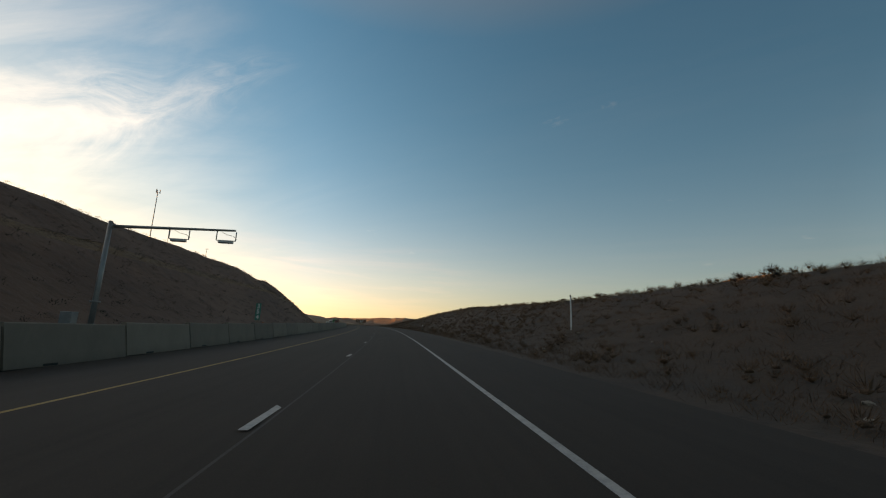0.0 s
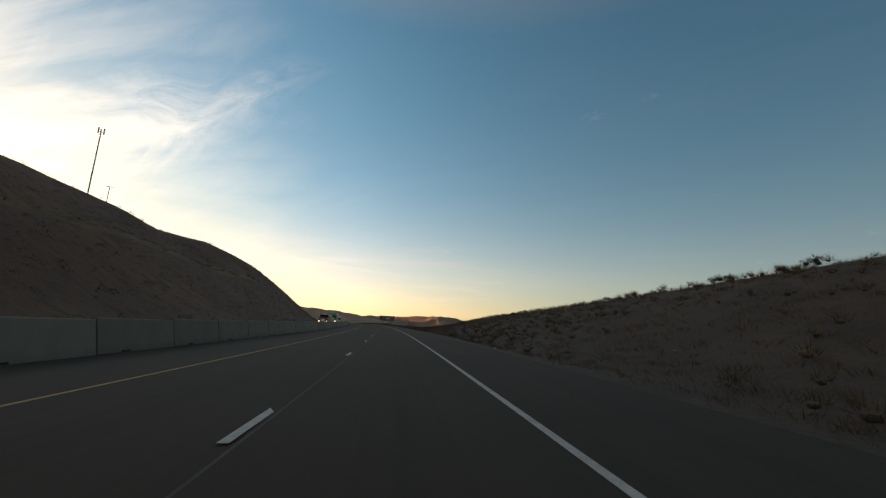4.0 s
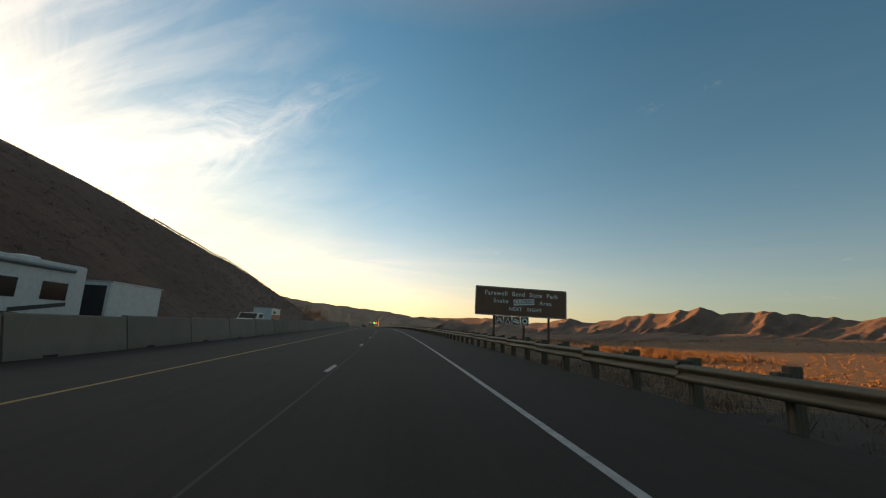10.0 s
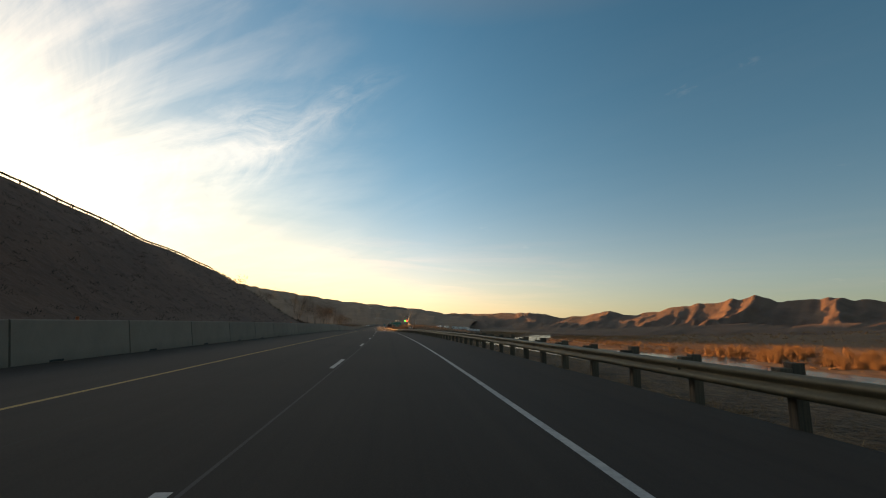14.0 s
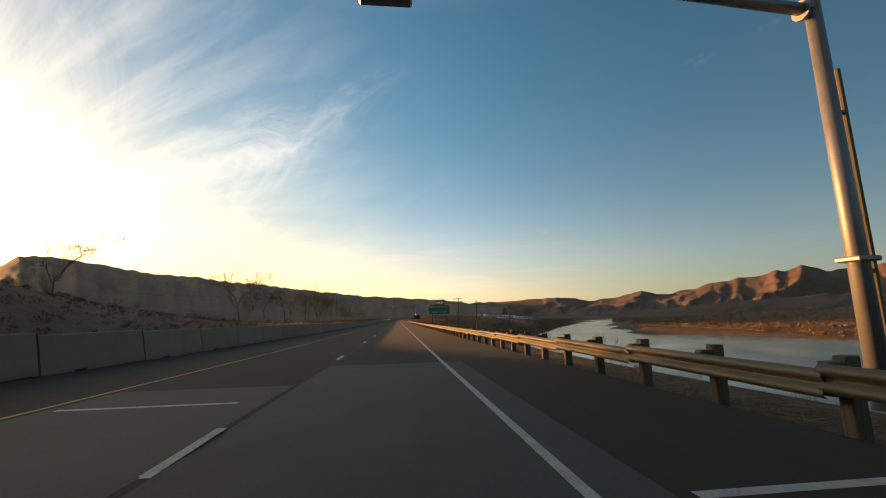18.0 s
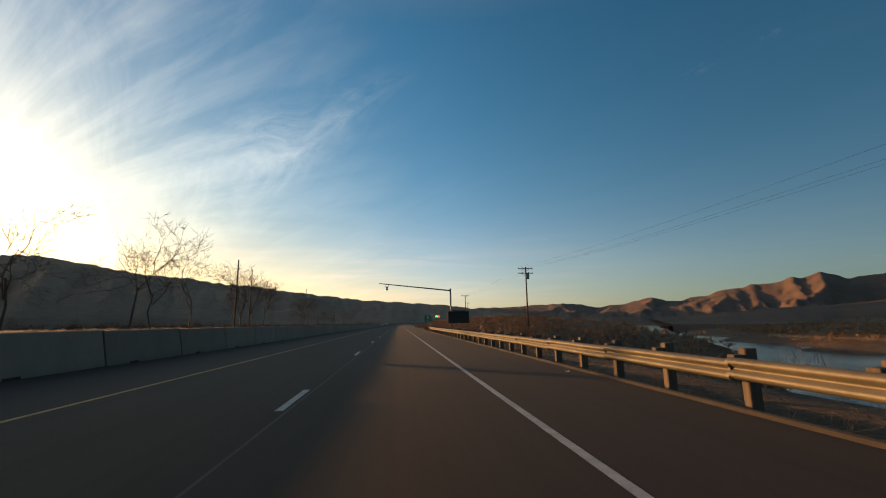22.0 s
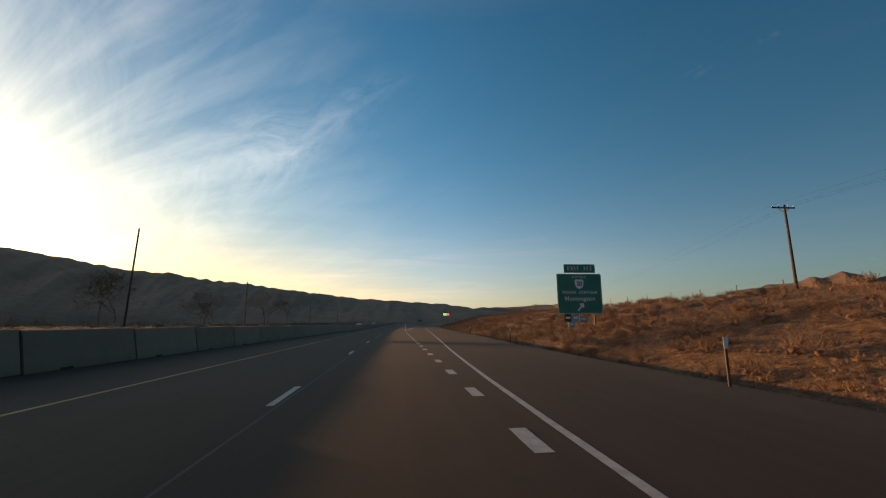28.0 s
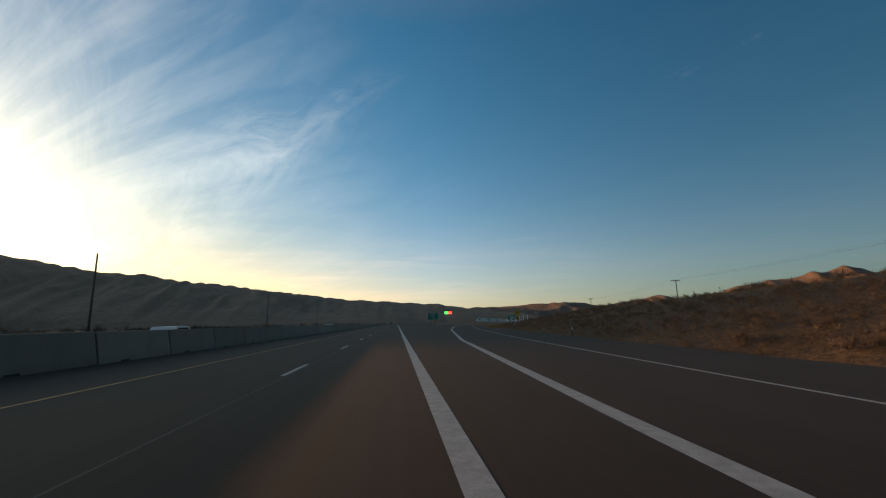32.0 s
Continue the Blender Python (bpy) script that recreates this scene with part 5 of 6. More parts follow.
def bushes(name, where, height, leaves, size, mat, label, category, seed, lobes=4, level=2, flat=1.0, upright=0.35, thin=0.055, heart=0.55):
    """Rounded shrubs or tussocks: a small dark heart under a thick coat of fine sprigs."""
    g = np.random.default_rng(seed)
    m = len(where)
    h = np.asarray(height) * np.ones(m)
    where = np.asarray(where)
    wide = 0.27 if lobes > 1 else 0.0
    lc = g.normal(0, 1, (m, lobes, 3)) * np.array([wide, wide, 0.10]) + np.array([0, 0, 0.36 * flat])
    lr = g.uniform(0.26, 0.42, (m, lobes))
    sv, sf = LOBE[level]
    bumpy = 1 + 0.24 * g.normal(0, 1, (m, lobes, len(sv)))
    body = lc[:, :, None, :] + sv[None, None] * (heart * lr[:, :, None] * bumpy)[..., None] * np.array([1.25, 1.25, 0.95 * flat])
    body = where[:, None, None, :] + body * h[:, None, None, None]
    nv = m * lobes * len(sv)
    bf = (np.arange(m * lobes)[:, None, None] * len(sv) + sf[None]).reshape(-1, 3)
    which = g.integers(0, lobes, (m, leaves))
    c = np.take_along_axis(lc, which[..., None], 1)
    r = np.take_along_axis(lr, which, 1)
    d = g.normal(0, 1, (m, leaves, 3))
    d[..., 2] = np.abs(d[..., 2]) * 1.1 - 0.15
    d /= np.linalg.norm(d, axis=2)[..., None]
    root = c + d * (r * g.uniform(heart + 0.05, 1.05, (m, leaves)))[..., None] * np.array([1.25, 1.25, 0.95 * flat])
    aim = d + g.normal(0, 0.45, (m, leaves, 3)) + np.array([0, 0, upright])
    aim /= np.linalg.norm(aim, axis=2)[..., None]
    k = (size * h[:, None] * g.uniform(0.6, 1.4, (m, leaves)))[..., None]
    side = np.cross(aim, g.normal(0, 1, (m, leaves, 3)))
    side /= np.maximum(1e-6, np.linalg.norm(side, axis=2))[..., None]
    base = where[:, None, :] + root * h[:, None, None]
    fl = np.stack([base - side * k * thin, base + side * k * thin, base + aim * k], 2).reshape(-1, 3)
    v = np.concatenate([body.reshape(-1, 3), fl])
    f = np.concatenate([bf, nv + np.arange(len(fl)).reshape(-1, 3)])
    n = len(f)
    me = bpy.data.meshes.new(name)
    me.vertices.add(len(v))
    me.vertices.foreach_set("co", v.ravel())
    me.loops.add(3 * n)
    me.loops.foreach_set("vertex_index", f.ravel())
    me.polygons.add(n)
    me.polygons.foreach_set("loop_start", np.arange(n) * 3)
    me.polygons.foreach_set("loop_total", np.full(n, 3))
    me.materials.append(mat)
    me.update()
    me.validate()
    return tagged(new(name, me), label, category, kind="stuff")


rg = np.random.default_rng(31)
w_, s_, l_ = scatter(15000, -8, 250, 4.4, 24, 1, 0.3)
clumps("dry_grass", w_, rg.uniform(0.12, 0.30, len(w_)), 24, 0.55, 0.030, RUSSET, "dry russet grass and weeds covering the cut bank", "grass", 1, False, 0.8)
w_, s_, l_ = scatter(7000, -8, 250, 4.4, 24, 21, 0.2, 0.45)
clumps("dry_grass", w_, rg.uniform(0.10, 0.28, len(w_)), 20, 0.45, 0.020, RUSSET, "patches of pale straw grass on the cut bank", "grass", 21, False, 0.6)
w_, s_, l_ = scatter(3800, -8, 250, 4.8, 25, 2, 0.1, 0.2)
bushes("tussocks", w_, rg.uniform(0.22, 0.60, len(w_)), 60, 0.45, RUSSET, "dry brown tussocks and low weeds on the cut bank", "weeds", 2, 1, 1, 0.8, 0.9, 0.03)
w_, s_, l_ = scatter(1700, -8, 240, 17, 24, 3)
clumps("weeds", w_, rg.uniform(0.22, 0.62, len(w_)), 14, 0.24, 0.010, SCRUB, "tall dry weed stalks along the bank's crest", "weeds", 3, False, 0.22)
w_, s_, l_ = scatter(45, -8, 235, 17.5, 22.5, 23)
bushes("shrubs", w_, rg.uniform(0.3, 0.7, len(w_)), 200, 0.32, SCRUB, "dark twiggy shrubs standing on the bank's crest", "shrubs", 23, 3, 1)
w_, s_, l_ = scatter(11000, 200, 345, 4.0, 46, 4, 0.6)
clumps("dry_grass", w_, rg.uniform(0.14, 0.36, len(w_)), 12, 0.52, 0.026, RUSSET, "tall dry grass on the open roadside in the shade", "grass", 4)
w_, s_, l_ = scatter(6000, 330, 790, 3.9, 12, 5, 0.5)
clumps("dry_grass", w_, rg.uniform(0.10, 0.30, len(w_)), 14, 0.26, 0.014, STRAW, "dry grass tufts behind the guardrail", "grass", 5)
w_, s_, l_ = scatter(420, 480, 760, 5.5, 14, 6)
clumps("brush", w_, rg.uniform(0.5, 1.5, len(w_)), 70, 0.8, 0.006, SCRUB, "bare dark brush on the river bank", "brush", 6, True)
w_, s_, l_ = scatter(30000, 735, 1150, 4.3, 36, 7, 0.25, 0.25)
clumps("dry_grass", w_, rg.uniform(0.09, 0.26, len(w_)), 14, 0.50, 0.040, STRAW, "golden dry grass covering the roadside bank", "grass", 7, False, 0.6)
w_, s_, l_ = scatter(8000, 735, 1150, 4.5, 9.5, 17, 0.2)
clumps("dry_grass", w_, rg.uniform(0.12, 0.30, len(w_)), 26, 0.36, 0.014, STRAW, "pale straw grass along the foot of the bank", "grass", 17, False, 0.5)
w_, s_, l_ = scatter(3000, 735, 1120, 6.4, 17, 8, 0.0, 0.15)
bushes("sagebrush", w_, 0.28 + 0.55 * rg.random(len(w_)) ** 1.8, 220, 0.32, SAGE, "rounded grey-brown sagebrush on the sunlit bank", "sagebrush", 8, 3, 1, upright=0.7, thin=0.035, heart=0.30)
w_, s_, l_ = scatter(2900, 735, 1160, 17, 42, 18, 0.0, 0.15)
bushes("sagebrush", w_, rg.uniform(0.30, 0.75, len(w_)), 95, 0.36, SAGE, "rounded grey-brown sagebrush towards the bank's crest", "sagebrush", 18, 3, 1, upright=0.7, thin=0.06, heart=0.32)
w_, s_, l_ = scatter(7500, 735, 1140, 5.3, 30, 19, 0.2, 0.15)
bushes("tussocks", w_, rg.uniform(0.14, 0.36, len(w_)), 44, 0.60, STRAW, "low straw tussocks dotted over the sunlit bank", "grass", 19, 1, 1, 0.7, 0.9, 0.035)
w_, s_, l_ = scatter(1700, 735, 1300, 42, 170, 9)
clumps("sagebrush", w_, rg.uniform(0.5, 1.3, len(w_)), 70, 1.1, 0.05, SAGE, "scattered sagebrush on the flat beyond the bank", "sagebrush", 9, True)
w_, s_, l_ = scatter(9000, -20, 690, -27.5, -72, 10)
clumps("scrub", w_, rg.uniform(0.25, 0.85, len(w_)), 26, 1.1, 0.052, SCRUB, "dark low scrub dotted over the shaded hillside", "scrub", 10, True)
w_, s_, l_ = scatter(2600, 610, 1180, -26.6, -66, 11, 0.5)
clumps("brush", w_, rg.uniform(0.4, 1.0, len(w_)), 80, 0.9, 0.032, SCRUB, "tangled bare brush behind the concrete barrier", "brush", 11, True)
w_, s_, l_ = scatter(260, 600, 1500, -34, -64, 12)
clumps("brush", w_, rg.uniform(0.8, 1.9, len(w_)), 140, 0.7, 0.012, TWIG, "tall leafless thickets behind the concrete barrier", "brush", 12, True)
w_, s_, l_ = scatter(1500, 300, 620, 140, 330, 13)
clumps("willows", w_, rg.uniform(0.8, 2.3, len(w_)), 70, 1.3, 0.03, WILLOW, "orange-brown willow thickets on the sunlit river flat", "willows", 13, True)
w_, s_, l_ = scatter(420, 600, 760, 215, 350, 24, 0.0, 0.62)
clumps("willow_thicket", w_, rg.uniform(2.5, 8.0, len(w_)), 300, 2.6, 0.006, WILLOW, "golden leafless willows on the sunlit river flat", "willows", 24, False, 0.28)
w_, s_, l_ = scatter(1500, 640, 1300, 165, 420, 14)
clumps("willows", w_, rg.uniform(0.8, 2.2, len(w_)), 60, 1.3, 0.035, WILLOW, "willow thickets on the far river bank", "willows", 14, True)
w_, s_, l_ = scatter(5200, 690, 1150, 172, 400, 41, 0.7, 0.25)
clumps("dry_grass", w_, rg.uniform(0.5, 1.4, len(w_)), 16, 1.6, 0.10, WILLOW, "orange-brown grass and low brush on the sand bar", "grass", 41, False, 0.5)
w_, s_, l_ = scatter(1500, 712, 880, 9, 80, 43, 0.4, 0.2)
bushes("sagebrush", w_, rg.uniform(0.5, 1.4, len(w_)), 110, 0.30, SAGE, "rounded brown brush on the low spit behind the guardrail", "sagebrush", 43, 3, 1, upright=0.6, thin=0.05, heart=0.34)
w_, s_, l_ = scatter(4500, 420, 1500, 205, 900, 44, 0.9, 0.2)
bushes("brush", w_, rg.uniform(1.0, 3.0, len(w_)), 20, 0.35, WILLOW, "low reddish-brown brush over the far flats", "brush", 44, 2, 1, 0.8, 0.5, 0.16, 0.75)
w_, s_, l_ = scatter(700, 800, 935, 186, 200, 45)
clumps("gravel_bar", w_, rg.uniform(0.3, 0.8, len(w_)), 12, 1.5, 0.40, ROCK, "pale gravel and driftwood along the sand bar's edge", "gravel", 45, True)
w_, s_, l_ = scatter(2600, 380, 800, 3.25, 3.75, 42, 0.0, 0.45)
clumps("straw_litter", w_ + np.array([0, 0, 0.13]), rg.uniform(0.05, 0.12, len(w_)), 5, 0.16, 0.11, STRAW, "bits of pale straw and grit along the guardrail's foot", "litter", 42, False, 2.2)

# stones at the foot of the first bank and litter on the shoulders
rock_bm = bmesh.new()
bmesh.ops.create_icosphere(rock_bm, subdivisions=1, radius=0.5)
for v in rock_bm.verts:
    v.co = Vector((v.co.x * 1.25, v.co.y * 0.9, v.co.z * 0.65)) * (0.8 + 0.4 * noise.noise(v.co * 3))
rock = bake("stone", rock_bm, ROCK)
rr_ = random.Random(8)
for i in range(70):
    s = rr_.uniform(2, 240) if i < 40 else rr_.uniform(780, 1080)
    l = rr_.uniform(4.4, 12) + float(exit_l(s))
    k = rr_.uniform(0.10, 0.42)
    ob = new("stone", rock)
    ob.matrix_basis = stand(s, l, float(ground_z(s, l)) + 0.1 * k, rr_.uniform(0, 360)) @ Matrix.Diagonal((k, k, k, 1))
    tagged(ob, "pale rough stone lying on the grassy bank", "stone", "loose stones")


scrap_bm = bmesh.new()
bmesh.ops.create_icosphere(scrap_bm, subdivisions=2, radius=0.5)
for v in scrap_bm.verts:
    v.co = Vector((v.co.x, v.co.y * 0.6, v.co.z * 0.3)) * (0.65 + 0.8 * noise.noise(v.co * 5))
scrap = bake("paper_scrap", scrap_bm, LETTER)
for i in range(16):
    s = rr_.uniform(20, 300) if i < 10 else rr_.uniform(640, 1000)
    l = rr_.uniform(3.3, 6.0) if i < 10 else rr_.uniform(2.4, 3.0) + float(exit_l(s))
    k = rr_.uniform(0.10, 0.26)
    ob = new("paper_scrap", scrap)
    z = float(ground_z(s, l)) if l > 3.4 + float(exit_l(s)) else 0.0
    ob.matrix_basis = stand(s, l, z + 0.09 * k, rr_.uniform(0, 360)) @ Matrix.Diagonal((k, k, k, 1))
    tagged(ob, "crumpled white paper scrap lying on the verge", "scrap", "paper scraps by the road")


# ---------- bare trees ----------
def bare_tree(s, l, h, seed, spread=0.45, label="leafless tree with thin crooked branches behind the barrier"):
    g = random.Random(seed)
    ob = thing("tree", stand(s, l, float(ground_z(s, l)), g.uniform(0, 360)), label, "tree", "leafless roadside trees")
    trunk, limbs, tv, tf = bmesh.new(), [], [], []

    def grow(p, d, length, r, level, bm):
        q = p + d * length
        mid = p + d * length * 0.5 + Vector((g.gauss(0, 1), g.gauss(0, 1), 0)) * length * 0.06
        if level <= 2:
            tube(bm, p, mid, r, r * 0.86, seg=6 if level < 2 else 5, caps=False)
            tube(bm, mid, q, r * 0.86, r * 0.7, seg=6 if level < 2 else 5, caps=False)
        else:
            for a, b_, ra in ((p, mid, r), (mid, q, r * 0.75)):
                side = d.cross(Vector((0.3, 0.5, 0.8))).normalized() * ra
                oth = d.cross(side).normalized() * ra
                k = len(tv)
                tv.extend([a + side, a - side * 0.5 + oth, a - side * 0.5 - oth, b_ + side * 0.7, b_ - side * 0.35 + oth * 0.7, b_ - side * 0.35 - oth * 0.7])
                tf.extend([(k, k + 1, k + 4, k + 3), (k + 1, k + 2, k + 5, k + 4), (k + 2, k, k + 3, k + 5)])
        if level >= 6:
            return
        for _ in range(3 if level in (0, 1) else g.choice((2, 3))):
            tilt = g.uniform(0.25, 0.9) * (spread / 0.45)
            az = g.uniform(0, 6.283)
            side = d.orthogonal().normalized()
            nd = (d * math.cos(tilt) + (Matrix.Rotation(az, 3, d) @ side) * math.sin(tilt) + Vector((0, 0, 0.10))).normalized()
            start = p.lerp(q, g.uniform(0.6, 1.0))
            if level == 0:
                lb = bmesh.new()
                limbs.append(lb)
                grow(start, nd, length * g.uniform(0.55, 0.85), r * 0.55, 1, lb)
            else:
                grow(start, nd, length * g.uniform(0.6, 0.85), max(0.022, r * 0.66), level + 1, bm)

    grow(Vector((0, 0, -0.2)), Vector((g.gauss(0, 0.08), g.gauss(0, 0.08), 1)).normalized(), h * 0.36, h * 0.0085, 0, trunk)
    part("trunk", trunk, BARK, ob)
    for lb in limbs:
        part("limb", lb, BARK, ob)
    part("crown", mesh_of("crown", tv, tf, TWIG), TWIG, ob, "fine leafless twigs")


for i, (s, l, h, sp) in enumerate(((722, -50, 8.5, 0.4), (740, -52, 8.5, 0.35), (732, -46, 6, 0.5), (752, -44, 7, 0.5), (766, -46, 7.5, 0.5), (782, -42, 8, 0.6), (793, -45, 7.5, 0.6), (800, -42, 7, 0.6), (815, -38, 8, 0.5), (822, -42, 7, 0.6), (848, -50, 7, 0.4), (857, -51, 9, 0.36), (862, -52, 9, 0.45), (869, -50, 9.5, 0.42), (880, -38, 5.6, 0.65), (887, -41, 6.0, 0.65), (893, -39, 5.2, 0.7), (972, -46, 7, 0.6), (978, -48, 6.5, 0.6), (1006, -46, 7, 0.6), (1012, -47, 6.5, 0.65), (1043, -45, 8.5, 0.5), (1050, -46, 8, 0.55), (1064, -44, 7, 0.5), (640, -62, 6, 0.5), (660, -58, 6.5, 0.5))):
    bare_tree(s, l, h * (2.0 if 845 <= s < 870 else 2.3 if s < 960 else 1.5), 100 + i, sp)


# ---------- vehicles in the oncoming lanes and far off ----------
TRUCK_GREEN = plain("green_truck_paint", (0.015, 0.20, 0.075), 0.35)
WHITE_PAINT = plain("white_vehicle_paint", (0.62, 0.62, 0.60), 0.4)
TRAILER = worn("trailer_skin", (0.42, 0.42, 0.41), (0.60, 0.60, 0.58), 1.5, 30, 0.45, 0.2, 0.05)
GLASS = plain("dark_vehicle_glass", (0.012, 0.014, 0.016), 0.12)
CHROME = plain("bright_chrome", (0.6, 0.6, 0.6), 0.2, 1.0)
RUBBER = plain("black_rubber", (0.016, 0.016, 0.016), 0.85)
ORANGE = plain("orange_stripe", (0.55, 0.12, 0.03), 0.5)
HEADLAMP = material("lit_headlamp")
finish(HEADLAMP[1], rgb(0.9, 0.85, 0.7), 0.3, Emission_Color=rgb(1.0, 0.75, 0.40), Emission_Strength=2.5)


def wheel(parent, x, y, r=0.5, w=0.28):
    t = part("wheel", tubes(((x - w / 2, y, r), (x + w / 2, y, r), r), seg=16), RUBBER, parent, "black tyre")
    part("rim", tubes(((x - w / 2 - 0.01, y, r), (x + w / 2 + 0.01, y, r), r * 0.55), seg=12), CHROME, t, "bright steel rim")


def prism(profile, x0, x1):
    """A side profile in (y, z), drawn out across x."""
    bm = bmesh.new()
    a = [bm.verts.new((x0, y, z)) for y, z in profile]
    b_ = [bm.verts.new((x1, y, z)) for y, z in profile]
    bm.faces.new(a)
    bm.faces.new(list(reversed(b_)))
    for i in range(len(a)):
        j = (i + 1) % len(a)
        bm.faces.new((a[j], a[i], b_[i], b_[j]))
    bmesh.ops.recalc_face_normals(bm, faces=bm.faces)
    bmesh.ops.bevel(bm, geom=list(bm.edges), offset=0.05, segments=2, affect="EDGES")
    return bm


def semi_truck(m, paint, label):
    """An articulated lorry; it drives towards its own +y."""
    ob = thing("semi_truck", m, label, "truck")
    cab = part("cab", prism([(0, 0.55), (0.3, 1.5), (1.55, 1.75), (1.75, 2.05), (2.35, 2.75), (2.9, 3.35), (4.1, 3.95), (5.2, 4.0), (5.2, 0.9), (4.2, 0.6)][::1], -1.2, 1.2), paint, ob, "painted sleeper cab")
    cab.matrix_basis = Matrix.Rotation(math.pi, 4, "Z") @ Matrix.Translation((0, -8.2, 0))
    part("windscreen", boxes(((0, 1.98, 2.42), (2.1, 0.03, 0.85), Matrix.Rotation(radians(42), 4, "X"))), GLASS, cab, "dark windscreen")
    for x in (-1.21, 1.21):
        part("side_window", boxes(((x, 2.95, 2.55), (0.03, 0.8, 0.7)), bevel=0.01), GLASS, cab)
        part("mirror", boxes(((x * 1.18, 1.9, 2.3), (0.16, 0.12, 0.7)), bevel=0.03), paint, cab)
        part("headlamp", boxes(((x * 0.8, 0.12, 1.05), (0.3, 0.12, 0.24)), bevel=0.03), HEADLAMP[0], cab, "lit headlamp")
    part("grille", boxes(((0, 0.08, 1.2), (1.0, 0.1, 0.95)), bevel=0.03), CHROME, cab, "chrome grille")
    part("bumper", boxes(((0, -0.05, 0.55), (2.3, 0.25, 0.4)), bevel=0.05), CHROME, cab)
    tr_ = part("trailer", boxes(((0, -5.6, 2.6), (2.55, 15.2, 2.85)), bevel=0.03), TRAILER, ob, "white box trailer")
    for k in range(15):
        for x in (-1.285, 1.285):
            part("side_rib", boxes(((x, -12.7 + k, 2.6), (0.02, 0.06, 2.7))), TRAILER, tr_)
    part("chassis", boxes(((0, -3.5, 0.95), (0.9, 19, 0.25))), RUBBER, ob)
    for y in (7.0, 3.3, 2.1, -10.2, -11.4):
        for x in (-1.0, 1.0):
            wheel(ob, x, y)
    return ob


semi_truck(stand(292, -17.2, 0, 180) @ Matrix.Translation((0, 8.2, 0)), TRUCK_GREEN, "green sleeper-cab semi truck pulling a white box trailer")


MAROON = plain("maroon_truck_paint", (0.16, 0.030, 0.026), 0.35)
DARK_STEEL = plain("dark_machine_steel", (0.040, 0.038, 0.037), 0.6, 0.3)


def dump_truck(m):
    """A long-nosed tipper with a loading arm and a pup trailer; it drives towards its own +y."""
    ob = thing("dump_truck", m, "maroon long-nosed dump truck towing a pale pup trailer", "truck")
    cab = part("cab", prism([(8.0, 0.7), (8.0, 1.75), (6.3, 1.95), (5.9, 2.75), (5.6, 2.9), (4.3, 2.9), (4.3, 0.7)], -1.05, 1.05), MAROON, ob, "maroon cab and long bonnet")
    part("windscreen", boxes(((0, 6.15, 2.36), (1.8, 0.04, 0.72), Matrix.Rotation(radians(-24), 4, "X"))), GLASS, cab, "dark windscreen")
    part("visor", boxes(((0, 6.1, 2.8), (1.9, 0.32, 0.05))), CHROME, cab)
    part("grille", boxes(((0, 8.03, 1.25), (0.95, 0.1, 0.95)), bevel=0.02), CHROME, cab, "chrome grille")
    part("bumper", boxes(((0, 8.1, 0.6), (2.2, 0.2, 0.36)), bevel=0.04), CHROME, cab)
    for x in (-1.06, 1.06):
        part("side_window", boxes(((x, 5.1, 2.32), (0.03, 0.8, 0.55)), bevel=0.01), GLASS, cab)
        part("headlamp", boxes(((x * 0.85, 8.02, 1.1), (0.26, 0.14, 0.24)), bevel=0.03), HEADLAMP[0], cab, "lit headlamp")
        part("mirror", boxes(((x * 1.22, 6.0, 2.2), (0.12, 0.1, 0.5)), bevel=0.02), CHROME, cab)
        part("exhaust_stack", tubes(((x, 4.1, 0.9), (x, 4.1, 3.5), 0.08), seg=10), CHROME, ob, "bright exhaust stack")
        part("fender", boxes(((x * 0.92, 7.1, 1.12), (0.42, 1.3, 0.12)), bevel=0.04), MAROON, cab)
    part("chassis", boxes(((0, 0.4, 0.85), (0.9, 9.0, 0.24))), DARK_STEEL, ob)
    part("loading_arm", boxes(((0, 2.4, 2.1), (0.7, 3.0, 0.22), Matrix.Rotation(radians(22), 4, "X")), ((0, 1.0, 2.75), (0.5, 3.4, 0.2), Matrix.Rotation(radians(-8), 4, "X"))), DARK_STEEL, ob, "dark folded loading arm")
    bed = part("dump_bed", prism([(0.9, 1.35), (1.5, 2.55), (-3.6, 2.55), (-3.9, 1.2)], -1.22, 1.22), TRAILER, ob, "pale steel dump bed")
    for k in range(5):
        for x in (-1.25, 1.25):
            part("side_rib", boxes(((x, 0.6 - k, 1.95), (0.06, 0.1, 1.1))), TRAILER, bed)
    part("bonnet_cover", prism([(0.9, 2.5), (0.6, 2.95), (-3.3, 2.85), (-3.6, 2.5)], -1.1, 1.1), TRAILER, ob, "pale rolled tarpaulin over the load")
    pup = part("pup_trailer", prism([(-6.0, 1.3), (-5.8, 2.4), (-11.6, 2.4), (-11.9, 1.2)], -1.22, 1.22), TRAILER, ob, "pale ribbed pup trailer")
    for k in range(7):
        for x in (-1.25, 1.25):
            part("side_rib", boxes(((x, -6.2 - 0.85 * k, 1.85), (0.06, 0.1, 1.05))), TRAILER, pup)
    part("drawbar", boxes(((0, -4.9, 0.85), (0.16, 2.6, 0.16))), DARK_STEEL, ob)
    for y in (7.1, -0.6, -1.9, -3.1, -7.0, -10.6):
        for x in (-0.98, 0.98):
            wheel(ob, x, y)


dump_truck(stand(247, -16.6, 0, 180))


